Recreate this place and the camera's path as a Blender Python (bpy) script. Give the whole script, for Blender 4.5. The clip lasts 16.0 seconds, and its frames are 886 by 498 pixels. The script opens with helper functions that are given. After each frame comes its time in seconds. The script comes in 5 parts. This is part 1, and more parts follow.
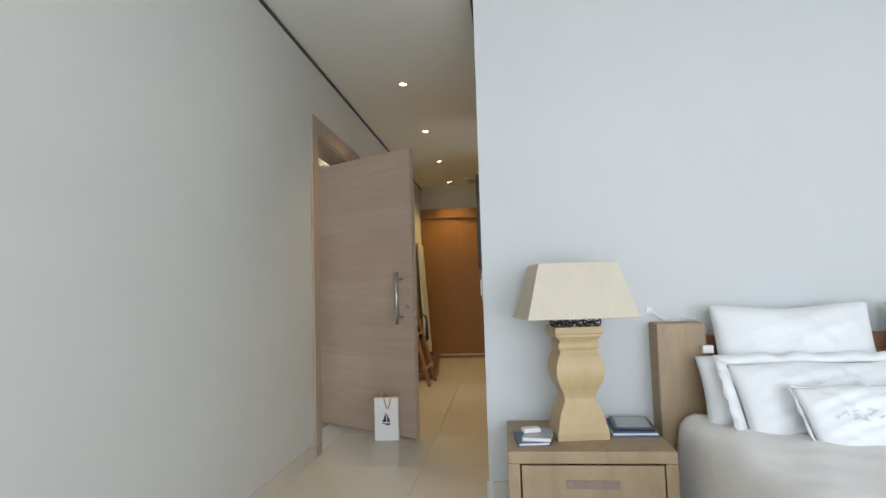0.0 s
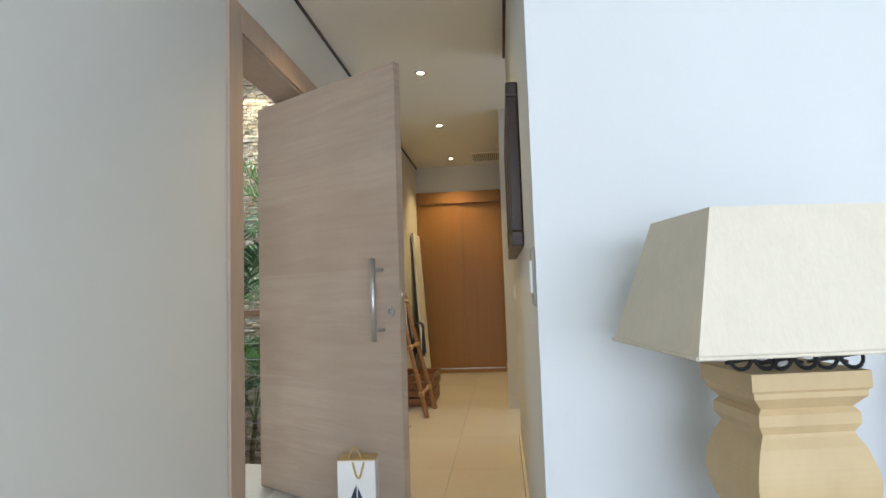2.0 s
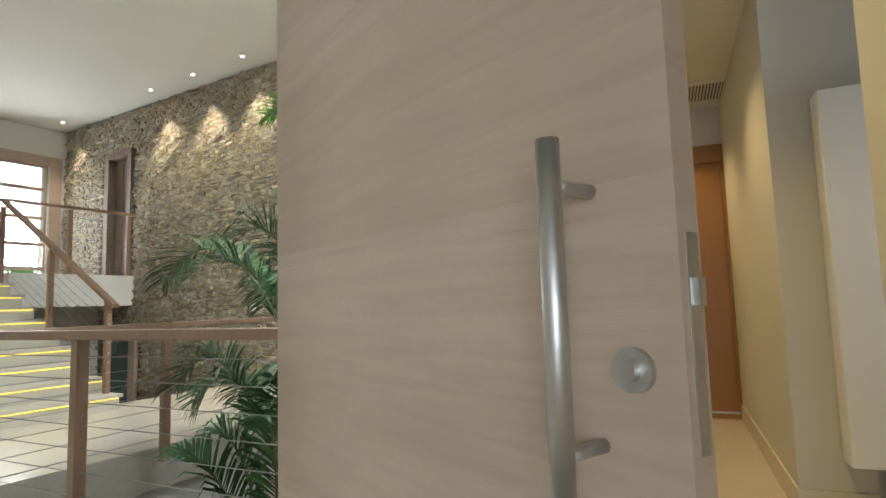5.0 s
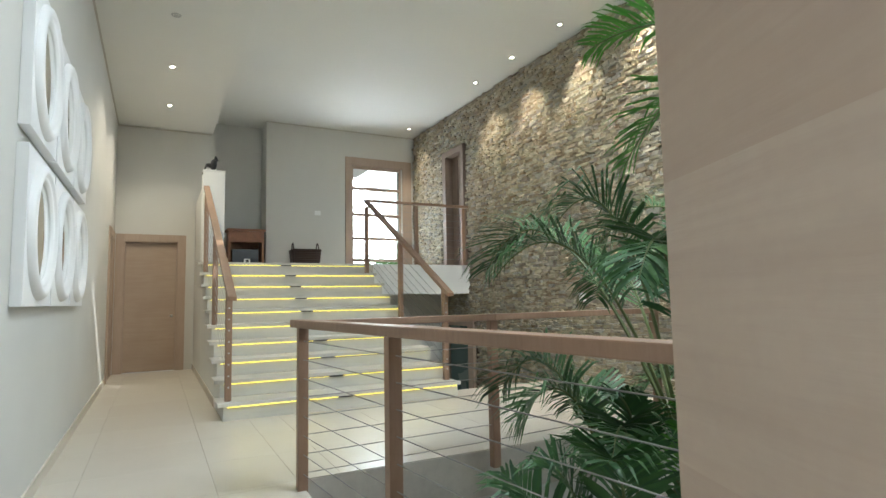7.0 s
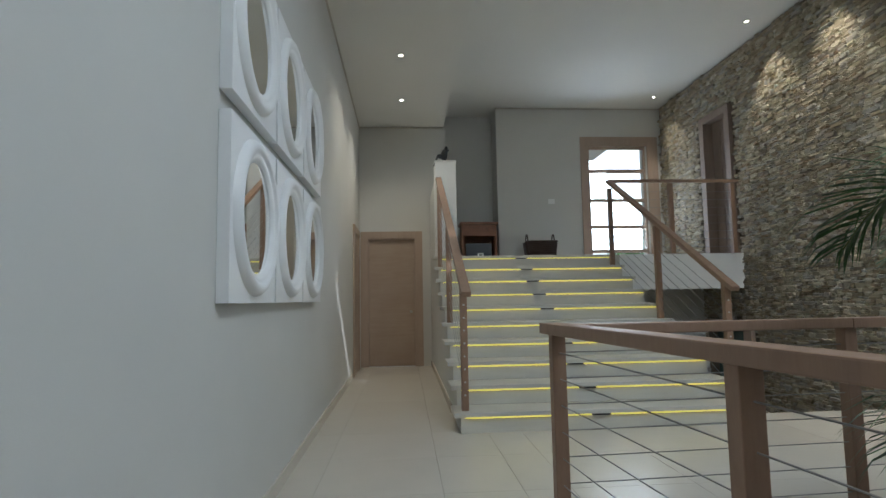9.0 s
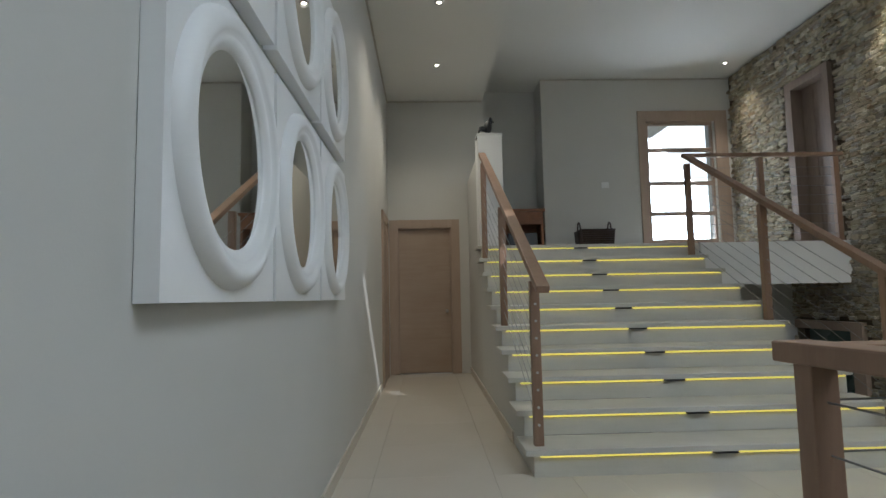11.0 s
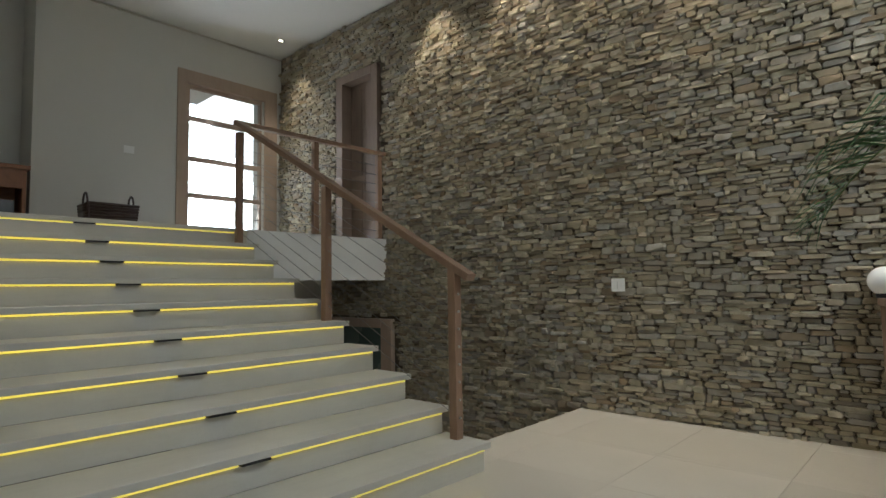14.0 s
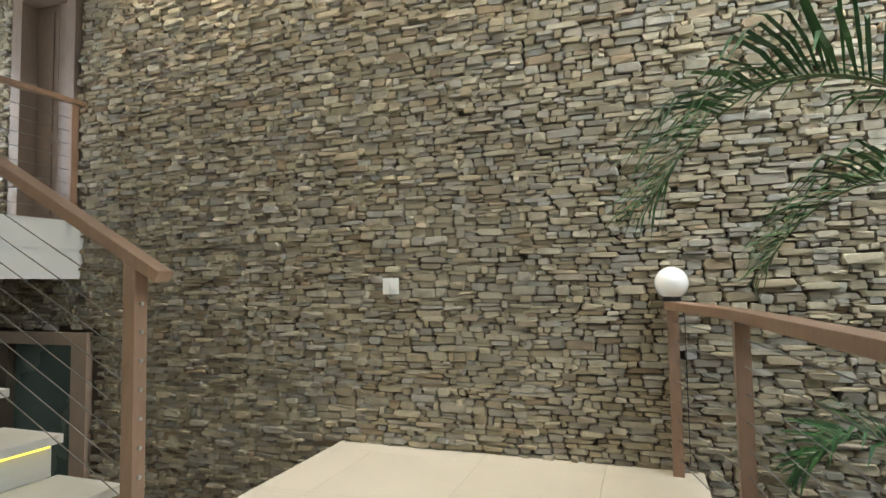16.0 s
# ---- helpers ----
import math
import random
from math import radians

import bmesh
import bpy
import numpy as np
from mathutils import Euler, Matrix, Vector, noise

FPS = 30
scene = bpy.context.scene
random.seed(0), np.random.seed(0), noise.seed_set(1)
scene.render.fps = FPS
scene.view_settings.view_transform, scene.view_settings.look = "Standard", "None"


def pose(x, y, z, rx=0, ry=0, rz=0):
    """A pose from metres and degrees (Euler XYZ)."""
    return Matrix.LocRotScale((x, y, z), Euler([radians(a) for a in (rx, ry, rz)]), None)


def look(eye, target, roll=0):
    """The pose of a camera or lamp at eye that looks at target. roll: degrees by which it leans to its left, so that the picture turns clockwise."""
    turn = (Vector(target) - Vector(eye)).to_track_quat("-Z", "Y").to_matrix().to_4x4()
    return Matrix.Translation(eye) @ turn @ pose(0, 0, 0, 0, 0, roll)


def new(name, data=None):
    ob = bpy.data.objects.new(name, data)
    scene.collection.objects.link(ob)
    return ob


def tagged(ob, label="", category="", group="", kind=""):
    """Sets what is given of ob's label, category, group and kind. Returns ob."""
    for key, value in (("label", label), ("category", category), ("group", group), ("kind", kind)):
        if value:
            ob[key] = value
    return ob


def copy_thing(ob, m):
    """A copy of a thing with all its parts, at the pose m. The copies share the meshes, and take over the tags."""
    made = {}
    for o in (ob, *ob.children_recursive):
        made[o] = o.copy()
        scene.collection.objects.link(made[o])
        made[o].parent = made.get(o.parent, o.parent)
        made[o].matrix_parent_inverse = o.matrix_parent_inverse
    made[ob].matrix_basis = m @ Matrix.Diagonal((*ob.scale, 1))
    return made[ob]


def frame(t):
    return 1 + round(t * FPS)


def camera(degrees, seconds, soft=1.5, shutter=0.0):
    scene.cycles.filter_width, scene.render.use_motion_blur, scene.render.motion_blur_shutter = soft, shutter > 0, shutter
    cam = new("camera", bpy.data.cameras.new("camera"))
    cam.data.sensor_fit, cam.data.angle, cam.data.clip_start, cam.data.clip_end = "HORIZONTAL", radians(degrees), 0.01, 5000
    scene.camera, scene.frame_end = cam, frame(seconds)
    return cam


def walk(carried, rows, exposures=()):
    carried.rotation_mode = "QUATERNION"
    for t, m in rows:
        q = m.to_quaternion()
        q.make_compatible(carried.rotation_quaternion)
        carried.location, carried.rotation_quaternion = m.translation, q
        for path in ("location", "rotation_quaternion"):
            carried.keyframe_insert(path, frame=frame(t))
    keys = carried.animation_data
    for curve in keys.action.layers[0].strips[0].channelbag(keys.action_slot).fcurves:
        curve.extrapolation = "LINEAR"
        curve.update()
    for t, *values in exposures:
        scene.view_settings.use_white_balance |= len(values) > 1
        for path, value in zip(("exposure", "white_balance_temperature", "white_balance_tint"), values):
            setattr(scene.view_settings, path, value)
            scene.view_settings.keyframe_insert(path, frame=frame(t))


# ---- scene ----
cam = camera(76.5, 16.0)
PATH = [
    (0, (0.926, 0.458, 1.191), (0.418, 2.387, 1.333), -1.7),
    (0.5, (0.791, 0.909, 1.177), (0.283, 2.838, 1.33), -1.6),
    (1, (0.662, 1.319, 1.157), (0.154, 3.246, 1.317), -1.7),
    (1.5, (0.549, 1.71, 1.171), (0.044, 3.639, 1.328), -1.5),
    (2, (0.455, 2.106, 1.16), (-0.046, 4.034, 1.31), -1.9),
    (2.5, (0.346, 2.492, 1.134), (-0.171, 4.416, 1.285), -1.7),
    (3, (0.212, 2.904, 1.136), (-0.319, 4.823, 1.291), -1.9),
    (3.5, (0.102, 3.299, 1.141), (-0.534, 5.185, 1.303), -2.2),
    (4, (-0.058, 3.647, 1.135), (-0.833, 5.482, 1.305), -2.5),
    (4.2, (-0.127, 3.771, 1.134), (-0.956, 5.583, 1.309), -2.6),
    (6.3, (-0.848, 4.541, 1.185), (-2.292, 5.913, 1.362), -0.8),
    (6.5, (-0.931, 4.603, 1.185), (-2.476, 5.862, 1.355), -1.2),
    (7, (-1.164, 4.785, 1.179), (-2.937, 5.693, 1.358), -1.1),
    (7.5, (-1.369, 4.861, 1.181), (-3.216, 5.608, 1.359), -1.0),
    (8, (-1.624, 4.894, 1.192), (-3.535, 5.455, 1.372), -1.0),
    (8.5, (-1.911, 4.917, 1.178), (-3.87, 5.274, 1.359), -1.0),
    (9, (-2.238, 4.931, 1.184), (-4.225, 5.07, 1.364), -1.0),
    (9.5, (-2.561, 4.902, 1.187), (-4.553, 4.922, 1.366), -1.0),
    (9.7, (-2.688, 4.879, 1.183), (-4.679, 4.884, 1.363), -1.0),
    (11.8, (-4.032, 4.678, 1.189), (-6.012, 4.911, 1.348), -1.3),
    (12, (-4.149, 4.674, 1.192), (-6.117, 4.997, 1.347), -1.1),
    (12.5, (-4.427, 4.693, 1.18), (-6.301, 5.377, 1.329), -1.2),
    (13, (-4.614, 4.811, 1.175), (-6.321, 5.844, 1.317), -1.1),
    (13.5, (-4.817, 4.987, 1.181), (-6.375, 6.233, 1.32), -0.9),
    (14, (-5.008, 5.201, 1.177), (-6.352, 6.676, 1.314), -0.9),
    (14.5, (-5.175, 5.419, 1.17), (-6.269, 7.087, 1.304), -0.8),
    (15, (-5.337, 5.683, 1.18), (-6.258, 7.453, 1.307), -0.9),
    (15.5, (-5.427, 5.985, 1.173), (-6.226, 7.814, 1.301), -0.7),
    (16, (-5.531, 6.284, 1.202), (-6.2, 8.165, 1.319), -0.9),
]
LIGHTING = [(0.0, -0.02, 6450, 13), (1.5, 0.28, 6150, 12), (2.5, 0.52, 5900, 12), (3.0, 0.6, 5800, 11), (4.0, 0.35, 6450, 10), (6.5, 0.32, 6050, 8), (7.5, 0.18, 5900, 7), (8.0, -0.12, 5800, 8), (9.5, -0.78, 5600, 9), (12.0, -0.8, 5950, 10), (13.0, -0.93, 6100, 10), (14.0, -0.83, 6100, 10), (15.0, -0.3, 6050, 10), (16.0, 0.2, 6150, 9)]
walk(cam, [(t, look(eye, target, roll)) for t, eye, target, roll in PATH], exposures=LIGHTING)
# the bedroom wing stands at an angle to the hall: its own frame begins at the door's near jamb
BED = Matrix.Translation((-1.098, 4.351, 0)) @ Matrix.Rotation(radians(8.702), 4, "Z")
I4 = Matrix.Identity(4)

# ---- world and lights ----
world = bpy.data.worlds.new("world")
scene.world = world
world.use_nodes = True
wn = world.node_tree.nodes
sky = wn.new("ShaderNodeTexSky")
sky.sky_type, sky.sun_disc, sky.sun_elevation, sky.sun_rotation = "NISHITA", False, radians(34.9), radians(62)
wn["Background"].inputs[1].default_value = 0.15
world.node_tree.links.new(sky.outputs[0], wn["Background"].inputs[0])
scene.view_settings.exposure = 0.0


def lamp(name, kind, m, energy, color=(1, 1, 1), **kw):
    data = bpy.data.lights.new(name, kind)
    data.energy, data.color = energy, color
    if kind == "AREA":
        data.shape, data.size, data.size_y = "RECTANGLE", kw["size"], kw["size_y"]
    if kind == "SPOT":
        data.spot_size, data.spot_blend, data.shadow_soft_size = radians(kw["angle"]), kw["blend"], 0.03
    if kind == "SUN":
        data.angle = radians(0.5)
    ob = new(name, data)
    ob.matrix_world = m
    return ob


# daylight through the bedroom's glazed doors, behind the walk
lamp("daylight_bedroom", "AREA", BED @ look((2.9, -6.75, 1.4), (2.9, 0, 1.2)), 240, (0.80, 0.90, 1.0), size=4.6, size_y=2.3)
# daylight for the palm court, from a roof light assumed out of view
lamp("daylight_rooflight", "AREA", look((-2.95, 7.8, 5.17), (-2.95, 7.8, 0)), 250, (0.88, 0.95, 1.0), size=2.0, size_y=2.7)
# daylight through the glazed landing door
lamp("daylight_landing", "AREA", look((-13.35, 9.25, 3.05), (-9, 7.5, 1.5)), 70, (0.9, 0.95, 1.0), size=1.0, size_y=1.9)
# daylight of the side room off the corridor
lamp("daylight_side_room", "AREA", BED @ look((2.85, 2.5, 1.6), (0, 2.6, 1.4)), 9, (0.9, 0.95, 1.0), size=0.9, size_y=1.2)
lamp("sun", "SUN", look((0, 0, 0), (-1.9, -1.0, -1.5)), 5.0, (1.0, 0.95, 0.86))

# ---- materials ----


def mat(name, base, rough=0.6, metal=0.0, var=0.06, scale=6.0, grain=0.0, grain_scale=(1, 1, 1), bump=0.0, bump_scale=60.0, random_by=None, ramp=None, spec=0.5, dark=None, coat=0.0, sheen=0.0, distort=1.2):
    """A procedural surface: broad blotches, fine grain along one axis, relief, and a shift from piece to piece."""
    m = bpy.data.materials.new(name)
    m.use_nodes = True
    n, l = m.node_tree.nodes, m.node_tree.links
    b = n["Principled BSDF"]
    b.inputs["Roughness"].default_value, b.inputs["Metallic"].default_value = rough, metal
    b.inputs["Specular IOR Level"].default_value = spec
    b.inputs["Coat Weight"].default_value = coat
    b.inputs["Sheen Weight"].default_value = sheen
    geo = n.new("ShaderNodeTexCoord")
    dark = dark or tuple(c * 0.55 for c in base)

    def noise_node(sc, vec=None, detail=4.0, kind="ShaderNodeTexNoise"):
        t = n.new(kind)
        t.inputs["Scale"].default_value = sc
        t.inputs["Detail"].default_value = detail
        l.new(vec or geo.outputs["Object"], t.inputs["Vector"])
        return t

    def mix(fac, a, c, mode="MIX"):
        x = n.new("ShaderNodeMix")
        x.data_type, x.blend_type = "RGBA", mode
        for sock, v in ((x.inputs["Factor"], fac), (x.inputs["A"], a), (x.inputs["B"], c)):
            if isinstance(v, bpy.types.NodeSocket):
                l.new(v, sock)
            elif isinstance(v, tuple):
                sock.default_value = (*v[:3], 1)
            else:
                sock.default_value = v
        return x.outputs["Result"]

    def fade(sock, lo, hi, to=1.0):
        x = n.new("ShaderNodeMapRange")
        x.inputs["From Min"].default_value, x.inputs["From Max"].default_value = lo, hi
        x.inputs["To Max"].default_value = to
        l.new(sock, x.inputs["Value"])
        return x.outputs["Result"]

    col = base
    if random_by:
        src = n.new("ShaderNodeObjectInfo" if random_by == "object" else "ShaderNodeNewGeometry")
        val = src.outputs["Random" if random_by == "object" else "Random Per Island"]
        r = n.new("ShaderNodeValToRGB")
        while len(r.color_ramp.elements) < len(ramp):
            r.color_ramp.elements.new(0.5)
        for i, (e, c) in enumerate(zip(r.color_ramp.elements, ramp)):
            e.position, e.color = i / (len(ramp) - 1), (*c, 1)
        l.new(val, r.inputs[0])
        col = r.outputs[0]
    big = noise_node(scale)
    col = mix(fade(big.outputs["Fac"], 0.35, 0.75, var * 4), col, dark)
    height = big.outputs["Fac"]
    if grain:
        mp = n.new("ShaderNodeMapping")
        mp.inputs["Scale"].default_value = grain_scale
        l.new(geo.outputs["Object"], mp.inputs["Vector"])
        g = noise_node(5.0, mp.outputs[0], 8.0)
        g.inputs["Distortion"].default_value = distort
        col = mix(fade(g.outputs["Fac"], 0.38, 0.68, grain), col, dark)
        g2 = noise_node(22.0, mp.outputs[0], 6.0)
        col = mix(fade(g2.outputs["Fac"], 0.5, 0.72, grain * 0.6), col, dark)
        height = g2.outputs["Fac"]
    fine = noise_node(bump_scale, None, 5.0)
    col = mix(fade(fine.outputs["Fac"], 0.4, 0.8, var * 1.5), col, dark)
    l.new(col if isinstance(col, bpy.types.NodeSocket) else n.new("ShaderNodeRGB").outputs[0], b.inputs["Base Color"])
    rr = n.new("ShaderNodeMapRange")
    rr.inputs["To Min"].default_value, rr.inputs["To Max"].default_value = max(rough - 0.08, 0.02), min(rough + 0.1, 1)
    l.new(big.outputs["Fac"], rr.inputs["Value"])
    l.new(rr.outputs[0], b.inputs["Roughness"])
    if bump:
        bn = n.new("ShaderNodeBump")
        bn.inputs["Strength"].default_value, bn.inputs["Distance"].default_value = bump, 0.01
        l.new(height if grain else fine.outputs["Fac"], bn.inputs["Height"])
        l.new(bn.outputs[0], b.inputs["Normal"])
    return m


def glow(name, color, strength):
    m = bpy.data.materials.new(name)
    m.use_nodes = True
    b = m.node_tree.nodes["Principled BSDF"]
    b.inputs["Base Color"].default_value = (*color, 1)
    b.inputs["Emission Color"].default_value = (*color, 1)
    b.inputs["Emission Strength"].default_value = strength
    return m


def glass_mat(name, tint=(0.95, 0.98, 0.97)):
    m = bpy.data.materials.new(name)
    m.use_nodes = True
    b = m.node_tree.nodes["Principled BSDF"]
    b.inputs["Base Color"].default_value = (*tint, 1)
    b.inputs["Transmission Weight"].default_value, b.inputs["Roughness"].default_value, b.inputs["IOR"].default_value = 1.0, 0.0, 1.05
    return m


PAINT = mat("wall_paint", (0.60, 0.59, 0.55), 0.75, var=0.02, scale=1.2, bump=0.04, bump_scale=180)
# wall paint with the cool cast of the bedroom daylight mixed into its colour
DAYLIT_PAINT = mat("daylight_tinted_paint", (0.605, 0.612, 0.605), 0.75, var=0.02, scale=1.2, bump=0.04, bump_scale=180)
CEIL = mat("ceiling_paint", (0.74, 0.73, 0.68), 0.8, var=0.015, scale=0.8)
WHITE = mat("white_paint", (0.8, 0.8, 0.78), 0.5, var=0.02, scale=3)
PLASTER = mat("white_mirror_frame", (0.82, 0.82, 0.81), 0.4, var=0.02, scale=5)
TILE = mat("floor_tile", (0.61, 0.57, 0.49), 0.22, var=0.05, scale=1.7, random_by="object", ramp=[(0.60, 0.555, 0.47), (0.63, 0.585, 0.50)], bump_scale=90)
GROUT = mat("grout", (0.53, 0.49, 0.42), 0.9, var=0.08, scale=9)
STEP = mat("step_stone", (0.60, 0.58, 0.52), 0.45, var=0.06, scale=2.5, grain=0.12, grain_scale=(2, 0.3, 2), bump=0.03)
OAK = mat("limed_oak", (0.45, 0.355, 0.29), 0.6, var=0.10, scale=2.2, grain=0.34, grain_scale=(0.22, 0.6, 3.2), bump=0.12, dark=(0.33, 0.235, 0.175), distort=1.4, random_by="object", ramp=[(0.43, 0.33, 0.245), (0.475, 0.38, 0.295), (0.42, 0.325, 0.245)])
FRAME_OAK = mat("frame_oak", (0.43, 0.33, 0.255), 0.6, var=0.05, scale=2, grain=0.3, grain_scale=(4, 4, 0.4), bump=0.1, dark=(0.32, 0.23, 0.17))
RAILWOOD = mat("rail_timber", (0.30, 0.19, 0.125), 0.45, var=0.08, scale=3, grain=0.4, grain_scale=(3, 3, 0.5), bump=0.08, dark=(0.2, 0.115, 0.07))
VENEER = mat("closet_veneer", (0.30, 0.145, 0.036), 0.4, var=0.04, scale=0.8, grain=0.35, grain_scale=(5, 5, 0.25), dark=(0.25, 0.105, 0.022))
BEDWOOD = mat("bed_timber", (0.38, 0.275, 0.16), 0.5, var=0.07, scale=3, grain=0.4, grain_scale=(1.5, 1.5, 0.4), bump=0.1, dark=(0.22, 0.14, 0.08))
LAMPWOOD = mat("lamp_timber", (0.52, 0.38, 0.2), 0.5, var=0.05, scale=4, grain=0.25, grain_scale=(2, 2, 0.6), dark=(0.38, 0.26, 0.13))
DARKWOOD = mat("dark_timber", (0.05, 0.027, 0.018), 0.4, var=0.08, scale=6, grain=0.3, grain_scale=(3, 3, 0.6))
CRATEWOOD = mat("crate_timber", (0.27, 0.115, 0.05), 0.5, var=0.1, scale=6, grain=0.4, grain_scale=(0.6, 3, 3), bump=0.1)
BAMBOO = mat("bamboo", (0.40, 0.20, 0.085), 0.4, var=0.1, scale=7, grain=0.3, grain_scale=(4, 4, 0.5))
STEEL = mat("brushed_steel", (0.55, 0.54, 0.52), 0.42, 1.0, var=0.03, scale=20)
CABLE = mat("steel_cable", (0.32, 0.31, 0.3), 0.4, 0.9, var=0.03)
BLACK = mat("black_plastic", (0.02, 0.02, 0.022), 0.4, var=0.05)
SHADE = mat("shade_linen", (0.64, 0.57, 0.45), 0.85, var=0.03, scale=9, grain=0.12, grain_scale=(30, 30, 2), bump=0.06)
LINEN = mat("white_linen", (0.80, 0.80, 0.80), 0.85, var=0.02, scale=4, bump=0.15, bump_scale=25, sheen=0.2)
QUILT = mat("beige_quilt", (0.80, 0.76, 0.72), 0.85, var=0.04, scale=4, bump=0.2, bump_scale=18, sheen=0.2)
PAPER = mat("paper", (0.78, 0.76, 0.72), 0.7, var=0.03)
GOLD = mat("rope_gold", (0.55, 0.38, 0.14), 0.6, var=0.08, scale=30)
NAVY = mat("navy_cloth", (0.03, 0.04, 0.07), 0.8, var=0.1, scale=12, bump=0.2, bump_scale=30)
MOUNT = mat("picture_mount", (0.52, 0.42, 0.26), 0.8, var=0.05, scale=5)
SEPIA = mat("sepia_print", (0.38, 0.30, 0.19), 0.7, var=0.12, scale=8)
OLIVE = mat("olive_cloth", (0.16, 0.17, 0.07), 0.85, var=0.1, scale=9)
SOIL = mat("planting_soil", (0.06, 0.045, 0.03), 0.95, var=0.12, scale=7, bump=0.6, bump_scale=30)
MORTAR = mat("stone_backing", (0.13, 0.105, 0.075), 0.95, var=0.1, scale=9, bump=0.4)
STONES = [(0.24, 0.195, 0.125), (0.43, 0.365, 0.25), (0.32, 0.265, 0.175), (0.48, 0.43, 0.325), (0.32, 0.30, 0.265), (0.28, 0.20, 0.115), (0.56, 0.505, 0.385), (0.38, 0.325, 0.21), (0.40, 0.385, 0.345), (0.22, 0.19, 0.15)]
STONE = mat("ledge_stone", STONES[1], 0.85, var=0.16, scale=14, random_by="island", ramp=STONES, bump=0.5, bump_scale=45)
STONE_ONE = mat("ledge_stone_single", STONES[1], 0.85, var=0.16, scale=9, random_by="object", ramp=STONES, bump=0.5, bump_scale=45)
LEAF = mat("palm_leaf", (0.055, 0.13, 0.035), 0.45, var=0.12, scale=5, random_by="island", ramp=[(0.028, 0.085, 0.028), (0.062, 0.16, 0.038), (0.04, 0.115, 0.05)])
FRESH = mat("young_palm_leaf", (0.10, 0.30, 0.04), 0.45, var=0.1, scale=5, random_by="island", ramp=[(0.08, 0.25, 0.035), (0.13, 0.34, 0.05)])
DEEPGREEN = mat("deep_green_paint", (0.10, 0.155, 0.14), 0.25, var=0.05, scale=2)
STALK = mat("palm_stalk", (0.12, 0.15, 0.05), 0.5, var=0.15, scale=8)
TRUNK = mat("palm_trunk", (0.15, 0.12, 0.07), 0.8, var=0.2, scale=9, bump=0.4)
SILVER = bpy.data.materials.new("mirror_glass")
SILVER.use_nodes = True
SILVER.node_tree.nodes["Principled BSDF"].inputs["Metallic"].default_value = 1.0
SILVER.node_tree.nodes["Principled BSDF"].inputs["Roughness"].default_value = 0.02
SILVER.node_tree.nodes["Principled BSDF"].inputs["Base Color"].default_value = (0.86, 0.87, 0.85, 1)
GLASS = glass_mat("window_glass")
LED = glow("led_strip", (1.0, 0.80, 0.10), 1.6)
# timber darkened to carry the shade of the door recess and the drawer pull
SHADOWWOOD = mat("shade_darkened_timber", (0.26, 0.19, 0.145), 0.6, var=0.06, scale=3, grain=0.3, grain_scale=(4, 4, 0.5))
BULB = glow("bulb", (1.0, 0.9, 0.7), 40.0)
PUTTY = mat("putty_plastic", (0.33, 0.31, 0.28), 0.5, var=0.03)
GLOBE = mat("globe_glass", (0.88, 0.88, 0.86), 0.15, var=0.01)
BLUE = mat("blue_cover", (0.05, 0.10, 0.2), 0.5, var=0.05)
SCREEN = mat("tablet_screen", (0.35, 0.37, 0.38), 0.15, var=0.03)
TERRACE = mat("terrace_paving", (0.55, 0.52, 0.47), 0.8, var=0.06, scale=3)
FIREBLACK = mat("cabinet_glass", (0.03, 0.03, 0.035), 0.08, var=0.02)

# ---- mesh helpers ----


def box(bm, a, b, m=None, bevel=0.0):
    """A box from corner a to corner b, turned by m."""
    a, b = Vector(a), Vector(b)
    r = bmesh.ops.create_cube(bm, size=1.0, matrix=Matrix.Translation((a + b) / 2) @ Matrix.Diagonal((*(Vector([abs(v) for v in b - a])), 1)))
    vs = r["verts"]
    if bevel:
        es = list({e for v in vs for e in v.link_edges})
        r = bmesh.ops.bevel(bm, geom=es, offset=bevel, segments=2, affect="EDGES", profile=0.6)
        vs = list({v for f in r["faces"] for v in f.verts} | {v for v in vs if v.is_valid})
    if m is not None:
        bmesh.ops.transform(bm, matrix=m, verts=[v for v in vs if v.is_valid])
    return vs


def rod(bm, p, q, r, seg=10, r2=None):
    """A round bar from p to q."""
    p, q = Vector(p), Vector(q)
    d = q - p
    m = Matrix.Translation((p + q) / 2) @ d.to_track_quat("Z", "Y").to_matrix().to_4x4()
    return bmesh.ops.create_cone(bm, cap_ends=True, segments=seg, radius1=r, radius2=r if r2 is None else r2, depth=d.length, matrix=m)["verts"]


def bar(bm, p, q, w, h, bevel=0.0):
    """A rectangular bar from p to q, w wide and h high."""
    p, q = Vector(p), Vector(q)
    d = q - p
    x = d.normalized()
    y = Vector((0, 0, 1)).cross(x)
    y = y.normalized() if y.length > 1e-4 else Vector((0, 1, 0))
    z = x.cross(y)
    m = Matrix((x, y, z)).transposed().to_4x4()
    m.translation = (p + q) / 2
    return box(bm, (-d.length / 2, -w / 2, -h / 2), (d.length / 2, w / 2, h / 2), m, bevel)


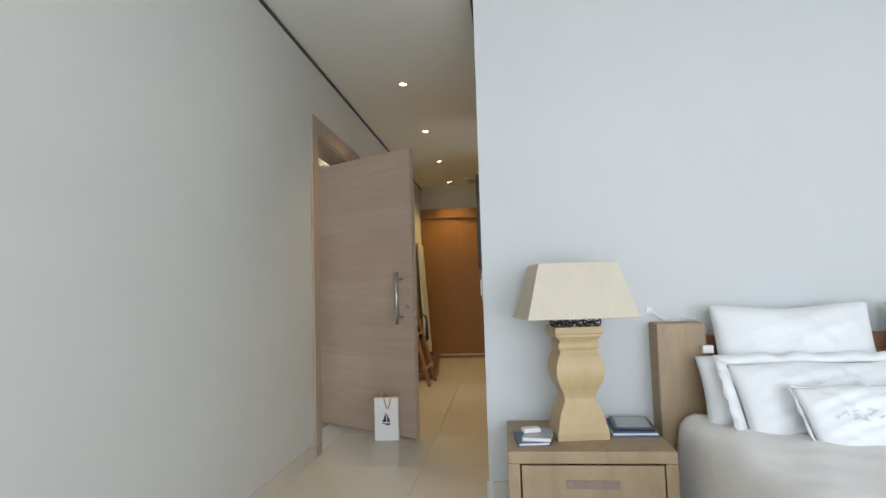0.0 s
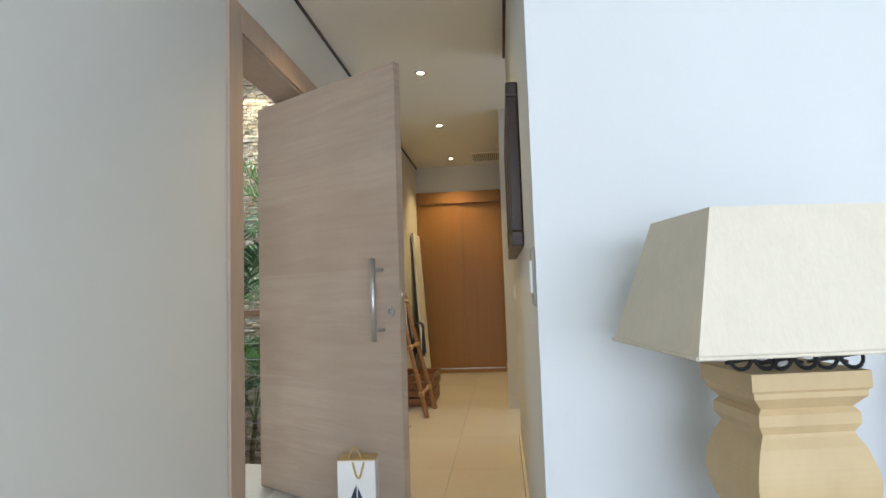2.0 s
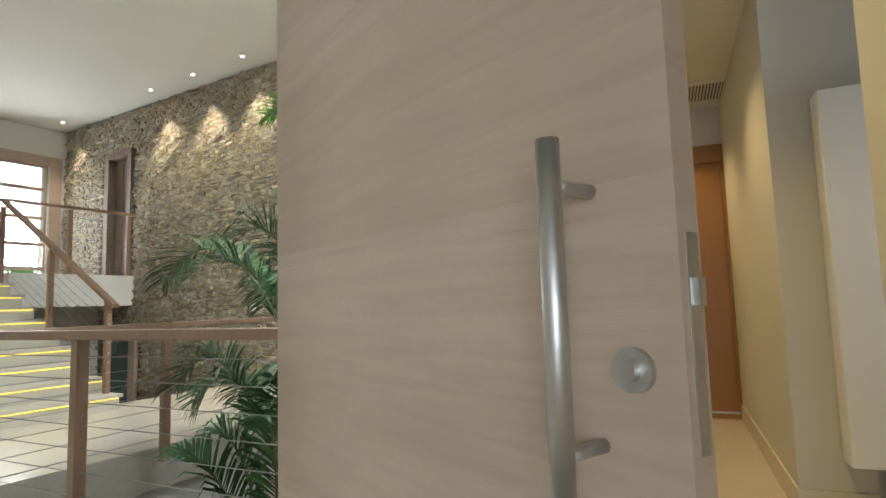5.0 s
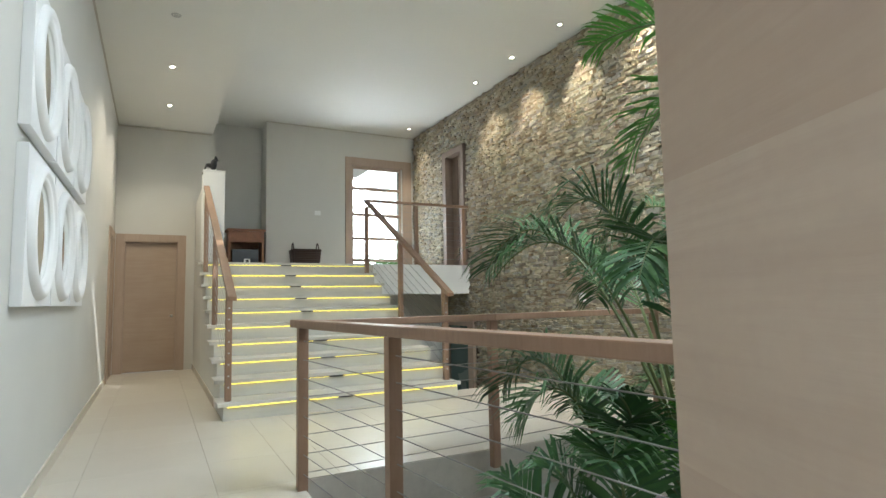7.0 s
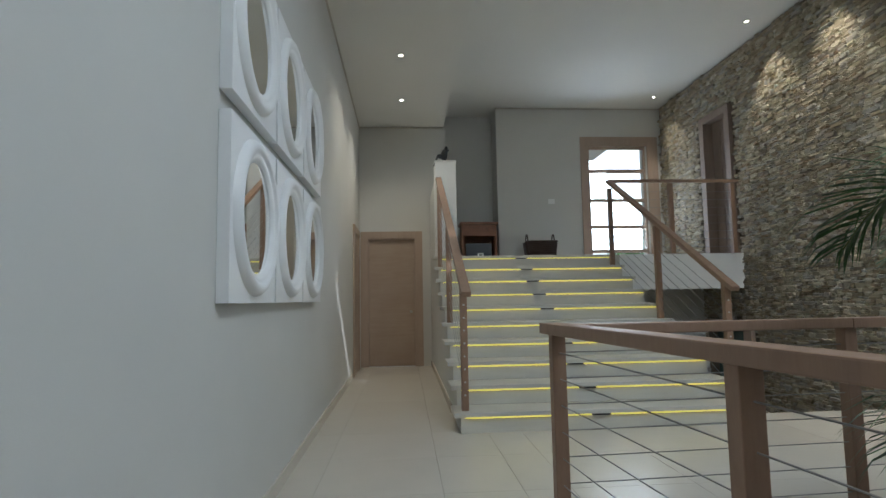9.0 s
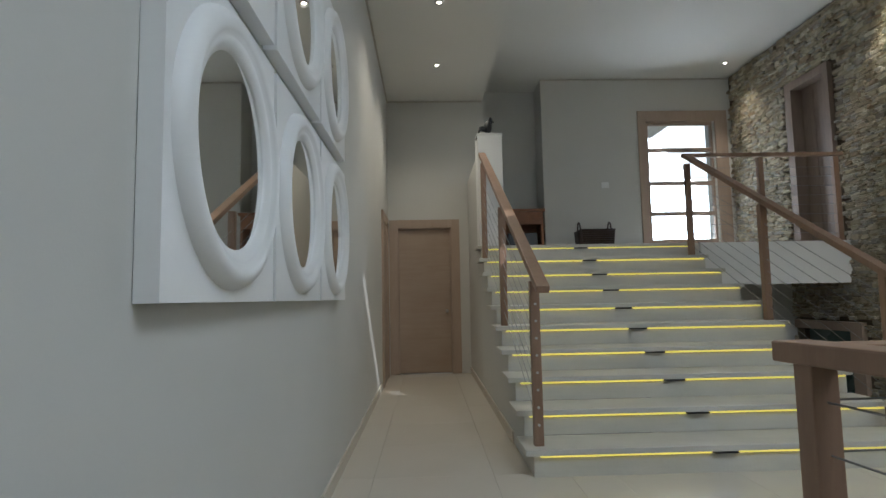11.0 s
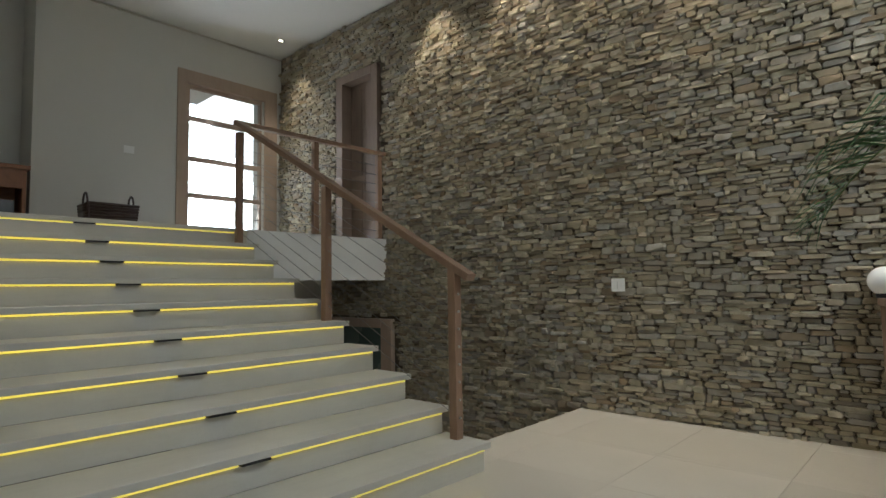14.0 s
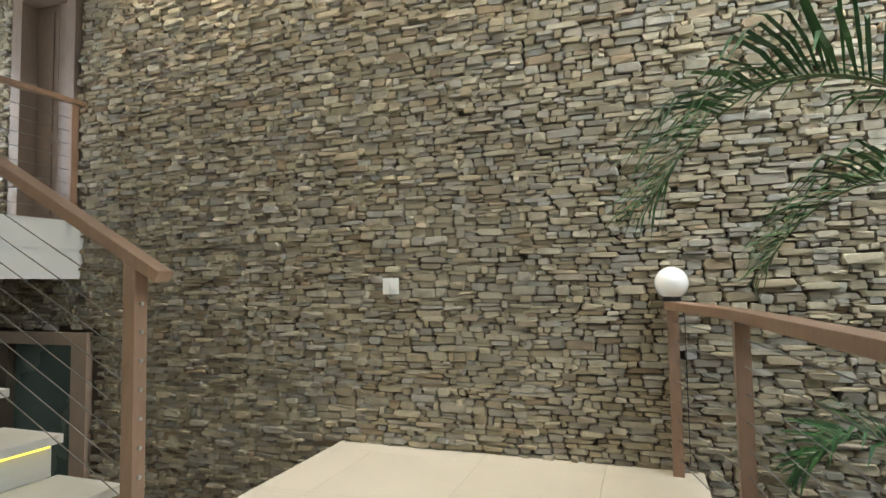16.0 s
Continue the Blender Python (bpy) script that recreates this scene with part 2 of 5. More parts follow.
def ring(bm, r0, prof, seg=48, m=None):
    """Turns a profile of (radius, height) pairs round z."""
    rows = []
    for i in range(seg):
        a = 2 * math.pi * i / seg
        rows.append([bm.verts.new((math.cos(a) * (r0 + r), math.sin(a) * (r0 + r), h)) for r, h in prof])
    vs = [v for row in rows for v in row]
    for i in range(seg):
        A, B = rows[i], rows[(i + 1) % seg]
        for j in range(len(prof) - 1):
            bm.faces.new((A[j], B[j], B[j + 1], A[j + 1]))
    if m is not None:
        bmesh.ops.transform(bm, matrix=m, verts=vs)
    return vs


def link_mesh(name, bm, material, smooth=False):
    bmesh.ops.recalc_face_normals(bm, faces=bm.faces)
    me = bpy.data.meshes.new(name)
    bm.to_mesh(me)
    bm.free()
    me.materials.append(material)
    if smooth:
        for f in me.polygons:
            f.use_smooth = len(f.vertices) < 6
    return new(name, me)


def part(name, bm, material, parent, label="", smooth=False):
    ob = link_mesh(name, bm, material, smooth)
    ob.parent = parent
    return tagged(ob, label)


def thing(name, label, category, m=I4, group=""):
    ob = new(name)
    ob.empty_display_size = 0.1
    ob.matrix_world = m
    return tagged(ob, label, category, group)


def solid(name, bm, material, label, category, m=I4, kind="", group="", smooth=False):
    ob = link_mesh(name, bm, material, smooth)
    ob.matrix_world = m
    return tagged(ob, label, category, group, kind)


def structure(name, boxes, material, label, m=I4, category=""):
    bm = bmesh.new()
    for a, b in boxes:
        box(bm, a, b)
    return solid(name, bm, material, label, category or name.split("_")[0], m, "structure")


def B():
    return bmesh.new()


def boxes_part(name, boxes, material, parent, label="", bevel=0.0, smooth=False):
    bm = B()
    for a, b in boxes:
        box(bm, a, b, None, bevel)
    return part(name, bm, material, parent, label, smooth)


# ---- setting: hall ----
HY, SY, HZ, LZ = 4.12, 10.17, 5.015, 4.425     # mirror wall, stone face, hall ceiling, passage ceiling
FX, FY = -5.06, 5.66                          # edges of the opening in the floor
XW, XD, LT = -13.15, -12.55, 1.825            # landing wall, passage end wall, top of the landing
structure("floor_hall", [((XD - 0.3, HY - 0.3, -0.35), (FX, 5.4, -0.012)), ((-7.75, 5.4, -0.35), (FX, 9.1, -0.012)), ((-7.75, 9.1, -0.35), (-5.22, SY, -0.012)), ((FX, HY - 0.3, -0.35), (-1.15, FY, -0.012))], GROUT, "grout bed under the cream hall tiles")
structure("wall_mirror", [((XD - 0.3, HY - 0.25, -0.3), (-1.1, HY, HZ))], PAINT, "warm grey painted hall wall behind the mirrors")
structure("wall_passage_end", [((XD - 0.3, HY, 0), (XD, 4.26, HZ)), ((XD - 0.3, 5.15, 0), (XD, 5.72, HZ)), ((XD - 0.3, 4.26, 2.33), (XD, 5.15, HZ))], PAINT, "grey painted end wall of the passage")
structure("wall_landing", [((-13.75, 6.80, 1.5), (XW, 8.64, HZ)), ((XW - 0.3, 8.64, 4.26), (XW, 9.86, HZ)), ((XW - 0.3, 9.86, 1.5), (XW, SY + 0.3, HZ)), ((-14.0, 5.42, 1.5), (-13.75, 7.2, HZ + 0.1)), ((-13.75, 5.42, 1.5), (XD - 0.3, 5.72, HZ))], PAINT, "grey painted landing wall with a recess")
structure("wall_stair_side", [((XD, 5.42, -0.3), (-10.62, 5.60, 1.5)), ((XD, 5.42, 1.5), (-10.955, 5.60, 3.05))], PAINT, "grey painted wall between passage and landing")
# roof opening is assumed; the unseen slit beside it shapes the mirror wall's sun streak
structure("ceiling_hall", [((-14.0, 5.70, HZ), (-4.56, SY + 0.3, HZ + 0.2)), ((-4.56, 5.70, HZ), (-4.02, 6.51, HZ + 0.2)), ((-4.56, 7.93, HZ), (-4.02, SY + 0.3, HZ + 0.2)), ((-4.02, 5.70, HZ), (-0.6, 6.4, HZ + 0.2)), ((-4.02, 9.2, HZ), (-0.6, SY + 0.3, HZ + 0.2)), ((-1.9, 6.4, HZ), (-0.6, 9.2, HZ + 0.2))], CEIL, "white painted high ceiling with an assumed roof light and sun slit")
# unseen sheet, added so that direct sun enters by the slit only
structure("ceiling_rooflight_blind", [((-4.02, 6.3, HZ + 0.204), (-1.8, 9.3, HZ + 0.22))], CEIL, "unseen pale sheet added over the roof opening to block the sun")
structure("ceiling_passage", [((XD - 0.3, HY, LZ), (-1.0, 5.70, HZ + 0.2))], CEIL, "white lowered passage ceiling")
# solid grey strips draw the faint shade line below the ceilings
structure("trim_cornice", [((XD, HY, LZ - 0.03), (XD + 0.02, 5.68, LZ - 0.012)), ((XD, HY, LZ - 0.03), (-1.4, HY + 0.02, LZ - 0.012)), ((XW, 6.80, HZ - 0.03), (XW + 0.02, SY, HZ - 0.012))], GROUT, "thin grey strip drawn as the shaded gap at the ceiling edge")
structure("wall_court_near", [((FX, FY - 0.25, -2.2), (-0.8, FY - 0.03, -0.36)), ((FX - 0.25, FY, -2.2), (FX - 0.03, SY, -0.36))], PAINT, "painted retaining walls of the planting bed")
structure("ground_planting_bed", [((FX - 0.1, FY - 0.1, -2.3), (-0.8, SY, -1.9))], SOIL, "dark planting soil under the palms", category="soil")
structure("floor_landing", [((-14.0, 5.605, 1.50), (-10.57, SY, LT - 0.005)), ((-10.57, 5.42, 1.3), (-10.50, 8.1, 1.64))], STEP, "pale stone landing slab")
structure("trim_landing_edge", [((-10.57, 8.205, 1.285), (-10.545, SY, 1.56)), ((-10.585, 8.205, 1.56), (-10.535, SY, LT))], WHITE, "white painted edge of the landing slab", category="slab edge")
structure("floor_lower", [((-12.0, 8.2, -1.9), (-7.75, SY + 0.3, -1.7))], STEP, "pale lower floor beside the stair")
structure("wall_lower_end", [((-12.0, 8.05, -1.8), (-11.75, SY + 0.3, 1.5))], PAINT, "painted end wall of the lower floor")
structure("wall_lower_side", [((-11.75, 8.05, -1.8), (-7.6, 8.13, -0.02)), ((-7.75, 8.17, -1.8), (-7.72, SY, -0.36))], PAINT, "painted wall under the stair flight")

# ---- setting: bedroom wing, in its own frame ----
CZ, RX, WY, PX = 2.99, 1.29, -0.885, 1.225                          # corridor ceiling, corridor's far wall
structure("wall_bed_left", [((-0.2, -7.3, -0.1), (0, 0.012, 5.2)), ((-0.2, 1.19, -2.2), (0, 6.4, 5.2)), ((-0.2, 0.012, 2.43), (0, 1.19, 5.2))], PAINT, "warm grey painted wall with the oak doorway", BED)
# front slab only: its colour carries the bluish daylight
structure("wall_headboard", [((RX, WY, -0.1), (6.2, WY + 0.06, 3.4))], DAYLIT_PAINT, "painted wall behind the bed, tinted cool for the daylight on it", BED)
structure("wall_corridor_side", [((RX, WY + 0.06, -0.1), (6.2, WY + 0.23, 3.4)), ((RX, WY + 0.23, -0.1), (RX + 0.22, 1.85, 3.4))], PAINT, "warm grey painted wall of the corridor", BED)
structure("wall_corridor_pier", [((PX, 3.17, -0.1), (RX + 0.28, 5.72, 3.4)), ((RX + 0.28, 3.30, -0.1), (3.0, 3.56, 3.4)), ((2.9, WY + 0.23, -0.1), (3.0, 3.30, 3.4))], PAINT, "warm grey painted corridor pier", BED)
structure("wall_corridor_end", [((-0.3, 6.2, -0.1), (3.0, 6.4, 3.4)), ((0.0, 5.66, 2.60), (PX, 6.2, CZ - 0.001))], PAINT, "painted wall above the closet", BED)
structure("wall_bed_back", [((-0.3, -7.3, -0.1), (0.6, -7.0, 3.4)), ((5.2, -7.3, -0.1), (6.2, -7.0, 3.4)), ((0.6, -7.3, 2.6), (5.2, -7.0, 3.4)), ((6.0, -7.0, -0.1), (6.2, WY, 3.4))], PAINT, "painted bedroom walls round the glazed doors", BED)
structure("ceiling_corridor", [((0, -7.0, CZ), (RX, 6.2, CZ + 0.5)), ((RX, WY + 0.23, CZ), (3.0, 3.30, CZ + 0.5))], CEIL, "white painted corridor ceiling", BED)
structure("ceiling_bedroom", [((RX, -7.0, 3.3), (6.2, WY, 3.5))], CEIL, "white painted bedroom ceiling", BED)
# solid dark strips; their colour stands for the shade inside the ceiling gap
structure("trim_shadow_gap", [((0.0, -6.8, CZ - 0.024), (0.012, 5.7, CZ - 0.004)), ((RX - 0.02, WY, CZ - 0.03), (RX, 1.85, CZ - 0.004))], DARKWOOD, "dark strip drawn as the shaded gap between wall and ceiling", BED)
structure("floor_bedroom", [((-0.3, -7.3, -0.3), (6.2, 6.4, -0.014))], GROUT, "grout bed under the cream bedroom tiles", BED)
structure("trim_threshold", [((-0.21, 0.012, -0.013), (0.0, 1.19, 0.001))], STEP, "pale stone threshold in the doorway", BED)

# ---- skirtings, door frames, windows ----
structure("baseboard_hall", [((-11.1, HY, 0), (-1.3, HY + 0.014, 0.09)), ((XD, 5.405, 0), (-8.2, 5.42, 0.09))], TILE, "cream tile skirting along the hall", category="skirting")
structure("baseboard_bedroom", [((0, -6.8, 0), (0.014, -0.11, 0.1)), ((0, 1.312, 0), (0.014, 5.6, 0.1)), ((RX - 0.014, WY, 0), (RX, 1.85, 0.1)), ((PX - 0.014, 3.156, 0), (RX + 0.28, 3.17, 0.14)), ((PX - 0.014, 3.17, 0), (PX, 5.6, 0.14)), ((RX + 0.02, WY - 0.014, 0), (6.0, WY, 0.1))], TILE, "cream tile skirting in the bedroom wing", BED, category="skirting")


def casing(parent, x0, x1, z0, z1, depth, w, proud, material):
    """Oak lining and casings of an opening in a wall along x, whose faces lie at y = 0 and y = depth."""
    for nm, a, b in (("jamb", (x0, -0.004, z0), (x0 + 0.03, depth + 0.004, z1)), ("jamb", (x1 - 0.03, -0.004, z0), (x1, depth + 0.004, z1)), ("head", (x0, -0.004, z1 - 0.03), (x1, depth + 0.004, z1))):
        boxes_part(nm, [(a, b)], material, parent, bevel=0.003)
    for y0, y1 in ((-proud, 0.0), (depth, depth + proud)):
        for nm, a, b in (("casing", (x0 - w, y0, z0), (x0 + 0.012, y1, z1 + w)), ("casing", (x1 - 0.012, y0, z0), (x1 + w, y1, z1 + w)), ("head_casing", (x0 + 0.012, y0, z1 - 0.012), (x1 - 0.012, y1, z1 + w))):
            boxes_part(nm, [(a, b)], material, parent, bevel=0.004)


# doorway between bedroom and hall: local x runs along the wall
D_ = BED @ Matrix.Rotation(radians(90), 4, "Z")
dw = thing("door_frame", "limed oak frame of the tall pivot door", "door frame", D_)
casing(dw, 0.012, 1.19, 0.0, 2.43, 0.2, 0.12, 0.018, FRAME_OAK)

# the pivot leaf stands open, partly through the wall
h0, h1 = Vector((-0.32, 0.945, 0)), Vector((0.68, 0.345, 0))
ang = math.atan2(h1.y - h0.y, h1.x - h0.x)
leaf = thing("pivot_door", "tall limed oak pivot door standing half open", "door", BED @ Matrix.Translation(h0) @ Matrix.Rotation(ang, 4, "Z"))
LW = (h1 - h0).length
zs = [0.012, 0.30, 0.69, 1.02, 1.29, 1.72, 2.03, 2.36]
for k, (z0, z1) in enumerate(zip(zs, zs[1:])):
    ob = boxes_part("plank", [((3.0 * k, 0, 0.0), (3.0 * k + LW, 0.044, z1 - z0))], OAK, leaf)
    ob.location = (-3.0 * k, 0, z0)
bm = B()
rod(bm, (LW - 0.112, -0.075, 0.918), (LW - 0.112, -0.075, 1.338), 0.0145, 20)
hd = part("pull_handle", bm, STEEL, leaf, "round brushed steel pull handle", True)
for z in (0.975, 1.283):
    bm = B()
    rod(bm, (LW - 0.112, -0.075, z), (LW - 0.112, 0.004, z), 0.009, 14)
    part("standoff", bm, STEEL, hd, smooth=True)
bm = B()
rod(bm, (LW - 0.062, -0.008, 1.068), (LW - 0.062, 0.004, 1.068), 0.026, 20)
rod(bm, (LW - 0.062, -0.02, 1.068), (LW - 0.062, -0.006, 1.068), 0.012, 16)
part("lock", bm, STEEL, leaf, "round steel lock cylinder")
boxes_part("latch_plate", [((LW - 0.001, 0.014, 0.98), (LW + 0.002, 0.036, 1.22))], STEEL, leaf, "steel latch plate on the door's edge")
boxes_part("latch", [((LW + 0.002, 0.018, 1.14), (LW + 0.01, 0.032, 1.17))], STEEL, leaf)

# passage end door
pd = thing("passage_door", "closed limed oak door at the end of the passage", "door", Matrix.Translation((XD, 4.26, 0)) @ Matrix.Rotation(radians(90), 4, "Z"))
casing(pd, 0.0, 0.89, 0.0, 2.33, 0.3, 0.12, 0.02, FRAME_OAK)
boxes_part("leaf", [((0.032, 0.05, 0.008), (0.858, 0.09, 2.298))], OAK, pd, bevel=0.003)
bm = B()
rod(bm, (0.79, -0.01, 0.98), (0.79, 0.052, 0.98), 0.01, 12)
bmesh.ops.create_uvsphere(bm, u_segments=16, v_segments=10, radius=0.027, matrix=Matrix.Translation((0.79, -0.02, 0.98)))
part("knob", bm, STEEL, pd, "round steel door knob", True)

# door in the mirror wall near the passage's end
sd = thing("side_door", "limed oak side door beside the passage's end", "door", Matrix.Translation((-11.22, HY, 0)) @ Matrix.Rotation(radians(180), 4, "Z"))
boxes_part("leaf", [((0.10, -0.012, 0.0), (0.95, 0.004, 2.30))], OAK, sd)
for a, b in (((0, -0.03, 0), (0.10, 0.004, 2.42)), ((0.95, -0.03, 0), (1.05, 0.004, 2.42)), ((0.10, -0.03, 2.30), (0.95, 0.004, 2.42))):
    boxes_part("casing", [(a, b)], FRAME_OAK, sd, bevel=0.004)

# glazed landing door
gd = thing("window_landing", "tall oak glazed door with horizontal bars", "glazed door", Matrix.Translation((XW, 8.64, LT)) @ Matrix.Rotation(radians(90), 4, "Z"))
gd["kind"] = "structure"
for nm, a, b in (("jamb", (-0.14, -0.03, 0), (0.0, 0.2, 2.59)), ("jamb", (1.24, -0.03, 0), (1.46, 0.2, 2.59)), ("head", (0.0, -0.03, 2.40), (1.24, 0.2, 2.59))):
    boxes_part(nm, [(a, b)], FRAME_OAK, gd, bevel=0.006)
for a, b in (((0.0, 0.04, 0), (0.06, 0.1, 2.40)), ((1.18, 0.04, 0), (1.24, 0.1, 2.40)), ((0.06, 0.04, 0), (1.18, 0.1, 0.06)), ((0.06, 0.04, 2.35), (1.18, 0.1, 2.40))):
    boxes_part("sash_bar", [(a, b)], FRAME_OAK, gd, bevel=0.003)
cuts = [0.06, 0.27, 0.76, 1.30, 1.90, 2.35]
for z in cuts[1:-1]:
    boxes_part("glazing_bar", [((0.06, 0.04, z - 0.035), (1.18, 0.1, z + 0.035))], FRAME_OAK, gd, bevel=0.003)
for z0, z1 in zip(cuts, cuts[1:]):
    pane = boxes_part("pane", [((0.06, 0.066, z0), (1.18, 0.072, z1))], GLASS, gd)
    pane.visible_shadow = False

# outside the glazed door
# added glowing sheet that whitens the view through the panes
structure("backdrop", [((-70.0, -30, 1.0), (-69.5, 60, 40))], glow("backdrop_glow", (0.93, 0.97, 1.0), 1.3), "glowing white backdrop added for the overexposed sky beyond the terrace")
structure("ground_terrace", [((-26, 2, 1.60), (XW - 0.3, 20, 1.74))], TERRACE, "pale terrace paving outside")
structure("ceiling_terrace_roof", [((-17.5, 7.3, 4.25), (XW - 0.3, 9.2, 4.4))], CEIL, "pale underside of the terrace roof")

# ---- floor tiles ----


def tile_mesh(w, d):
    bm = B()
    g = 0.0010
    box(bm, (g, g, -0.010), (w - g, d - g, 0.0), None)
    me = bpy.data.meshes.new("tile")
    bm.to_mesh(me)
    bm.free()
    me.materials.append(TILE)
    return me


TILES = {}


def lay(parent, x0, y0, x1, y1, size, ox, oy, m=I4):
    """Lays square tiles over a rectangle, the joints at ox + n * size and oy + n * size, cut at the edges."""
    def cuts(a, b, o):
        k = math.floor((a - o) / size)
        c = [a] + [o + size * j for j in range(k, k + 200) if a + 0.02 < o + size * j < b - 0.02] + [b]
        return list(zip(c, c[1:]))
    for a, b in cuts(x0, x1, ox):
        for c, d in cuts(y0, y1, oy):
            key = (round(b - a, 3), round(d - c, 3))
            if key not in TILES:
                TILES[key] = tile_mesh(*key)
            ob = new("tile", TILES[key])
            ob.parent = parent
            ob.matrix_parent_inverse = parent.matrix_world.inverted()
            ob.matrix_basis = m @ Matrix.Translation((a, c, 0))


# ---- stair ----
N, RISE, RUN, NX = 10, 0.183, 0.363, -7.285
SL, SR = 5.36, 8.13
stair = thing("staircase", "pale stone staircase with lit yellow step edges", "staircase")
for i in range(N):
    z, nx = RISE * (i + 1), NX - RUN * i
    last = i == N - 1
    boxes_part("tread", [((nx - (0.3 if last else RUN) - 0.03, SL, z - 0.04), (nx, SR, z))], STEP, stair, bevel=0.004)
    boxes_part("riser", [((nx - 0.06, SL + 0.06, z - RISE), (nx - 0.035, SR - 0.03, z - 0.041))], STEP, stair)
    for a, b in ((SL + 0.1, 6.60), (6.78, SR - 0.05)):
        boxes_part("led_strip", [((nx - 0.034, a, z - 0.051), (nx - 0.016, b, z - 0.0425))], LED, stair, "glowing yellow light strip")
    boxes_part("joint_strip", [((nx - 0.034, 6.61, z - 0.052), (nx + 0.003, 6.77, z - 0.041))], BLACK, stair, "dark joint between the light strips")
    boxes_part("flank", [((nx - RUN - 0.062, SL + 0.061, 0.0), (nx - 0.062, SL + 0.12, z - 0.041))], PAINT, stair, "painted side of the stair")
    boxes_part("flank", [((nx - RUN - 0.062, SR - 0.10, z - 0.45), (nx - 0.062, SR - 0.031, z - 0.041))], PAINT, stair, "painted side of the stair")


def post(parent, x, y, z0, z1, turn=0.0):
    bm = B()
    box(bm, (-0.032, -0.032, z0), (0.032, 0.032, z1), Matrix.Translation((x, y, 0)) @ Matrix.Rotation(turn, 4, "Z"), 0.004)
    p = part("post", bm, RAILWOOD, parent)
    return p


def cables(parent, ends, n, lo, hi):
    """n steel cables between following posts, given by (x, y, foot)."""
    for i in range(n):
        f = lo + (hi - lo) * i / (n - 1)
        for (xa, ya, za), (xb, yb, zb) in zip(ends, ends[1:]):
            bm = B()
            rod(bm, (xa, ya, za + f), (xb, yb, zb + f), 0.0028, 6)
            part("cable", bm, CABLE, parent)


def handrail(parent, p, q, w=0.085, h=0.05):
    bm = B()
    bar(bm, p, q, w, h, 0.006)
    part("handrail", bm, RAILWOOD, parent)


def studs(parent, x, y, z0, n, lo, hi, dx, dy):
    for i in range(n):
        z = z0 + lo + (hi - lo) * i / (n - 1)
        bm = B()
        rod(bm, (x, y, z), (x + dx, y + dy, z), 0.009, 8)
        part("cable_nut", bm, STEEL, parent)


slope = RISE / RUN
lr = thing("stair_railing", "timber and steel cable railing along the stair", "railing", group="stair railings")
LP = [(-7.41, 5.47, 0.183), (-8.87, 5.46, 0.915), (-10.45, 5.46, 1.647)]
for x, y, z in LP:
    post(lr, x, y, z, 1.235 + (-7.30 - x) * slope * 1.02)
handrail(lr, (-7.05, 5.46, 1.225), (-10.55, 5.46, 3.0))
cables(lr, [(x, y, z) for x, y, z in LP], 8, 0.14, 0.95)
studs(lr, -7.41, 5.47, 0.183, 8, 0.14, 0.95, 0.04, 0)

rr = thing("stair_railing", "timber and steel cable railing beside the stone wall", "railing", group="stair railings")
RP = [(-7.50, 8.04, 0.183), (-8.93, 8.04, 0.915), (-10.43, 8.04, 1.647)]
for x, y, z in RP:
    post(rr, x, y, z, 1.26 + (-7.40 - x) * slope * 1.02)
handrail(rr, (-7.36, 8.05, 1.24), (-10.5, 8.05, 2.945))
cables(rr, RP, 8, 0.14, 0.95)
studs(rr, -7.50, 8.04, 0.183, 8, 0.14, 0.95, 0.04, 0)

br = thing("landing_railing", "timber and cable railing along the landing's edge", "railing")
BP = [(-10.5, 8.12, LT), (-10.5, 9.02, LT), (-10.5, 10.0, LT)]
for x, y, z in BP[1:]:
    post(br, x, y, z, 2.905)
handrail(br, (-10.52, 8.03, 2.945), (-10.52, 10.12, 2.945), 0.07, 0.045)
cables(br, BP, 8, 0.1, 0.95)

vr = thing("court_railing", "timber and steel cable railing round the palm court", "railing")
A_, PF_, P2_, PG_ = (-4.85, 5.64), (-4.93, 7.13), (-5.13, 9.1), (-5.37, 10.06)
NB = [(-4.85, 5.64), (-3.58, 5.755), (-1.62, 5.95)]
for x, y in (A_, PF_, P2_, PG_, NB[1], NB[2]):
    post(vr, x, y, -0.10, 1.015)
handrail(vr, (-4.905, 5.618, 1.042), (-1.36, 5.98, 1.042), 0.10, 0.05)
for p, q in ((A_, PF_), (PF_, P2_), (P2_, PG_)):
    handrail(vr, (*p, 1.035), (*q, 1.035), 0.10, 0.05)
cables(vr, [(*p, 0) for p in NB], 8, 0.10, 0.93)
cables(vr, [(*p, 0) for p in (A_, PF_, P2_, PG_)], 8, 0.10, 0.93)

# ---- things of the hall ----
gl = thing("globe_lamp", "white glass globe lamp on the railing's end post", "lamp", Matrix.Translation((-5.37, 10.05, 1.062)))
bm = B()
bmesh.ops.create_uvsphere(bm, u_segments=28, v_segments=18, radius=0.1, matrix=Matrix.Translation((0, 0, 0.112)))
part("globe", bm, GLOBE, gl, smooth=True)
bm = B()
rod(bm, (0, 0, 0), (0, 0, 0.03), 0.055, 20)
part("base", bm, BLACK, gl, "dark lamp base")
bm = B()
for a, b in (((0.05, 0.02, 0.01), (0.07, 0.03, -0.1)), ((0.07, 0.03, -0.1), (0.07, 0.03, -1.0))):
    rod(bm, a, b, 0.003, 6)
part("lamp_cord", bm, BLACK, gl, "thin dark lamp cord")


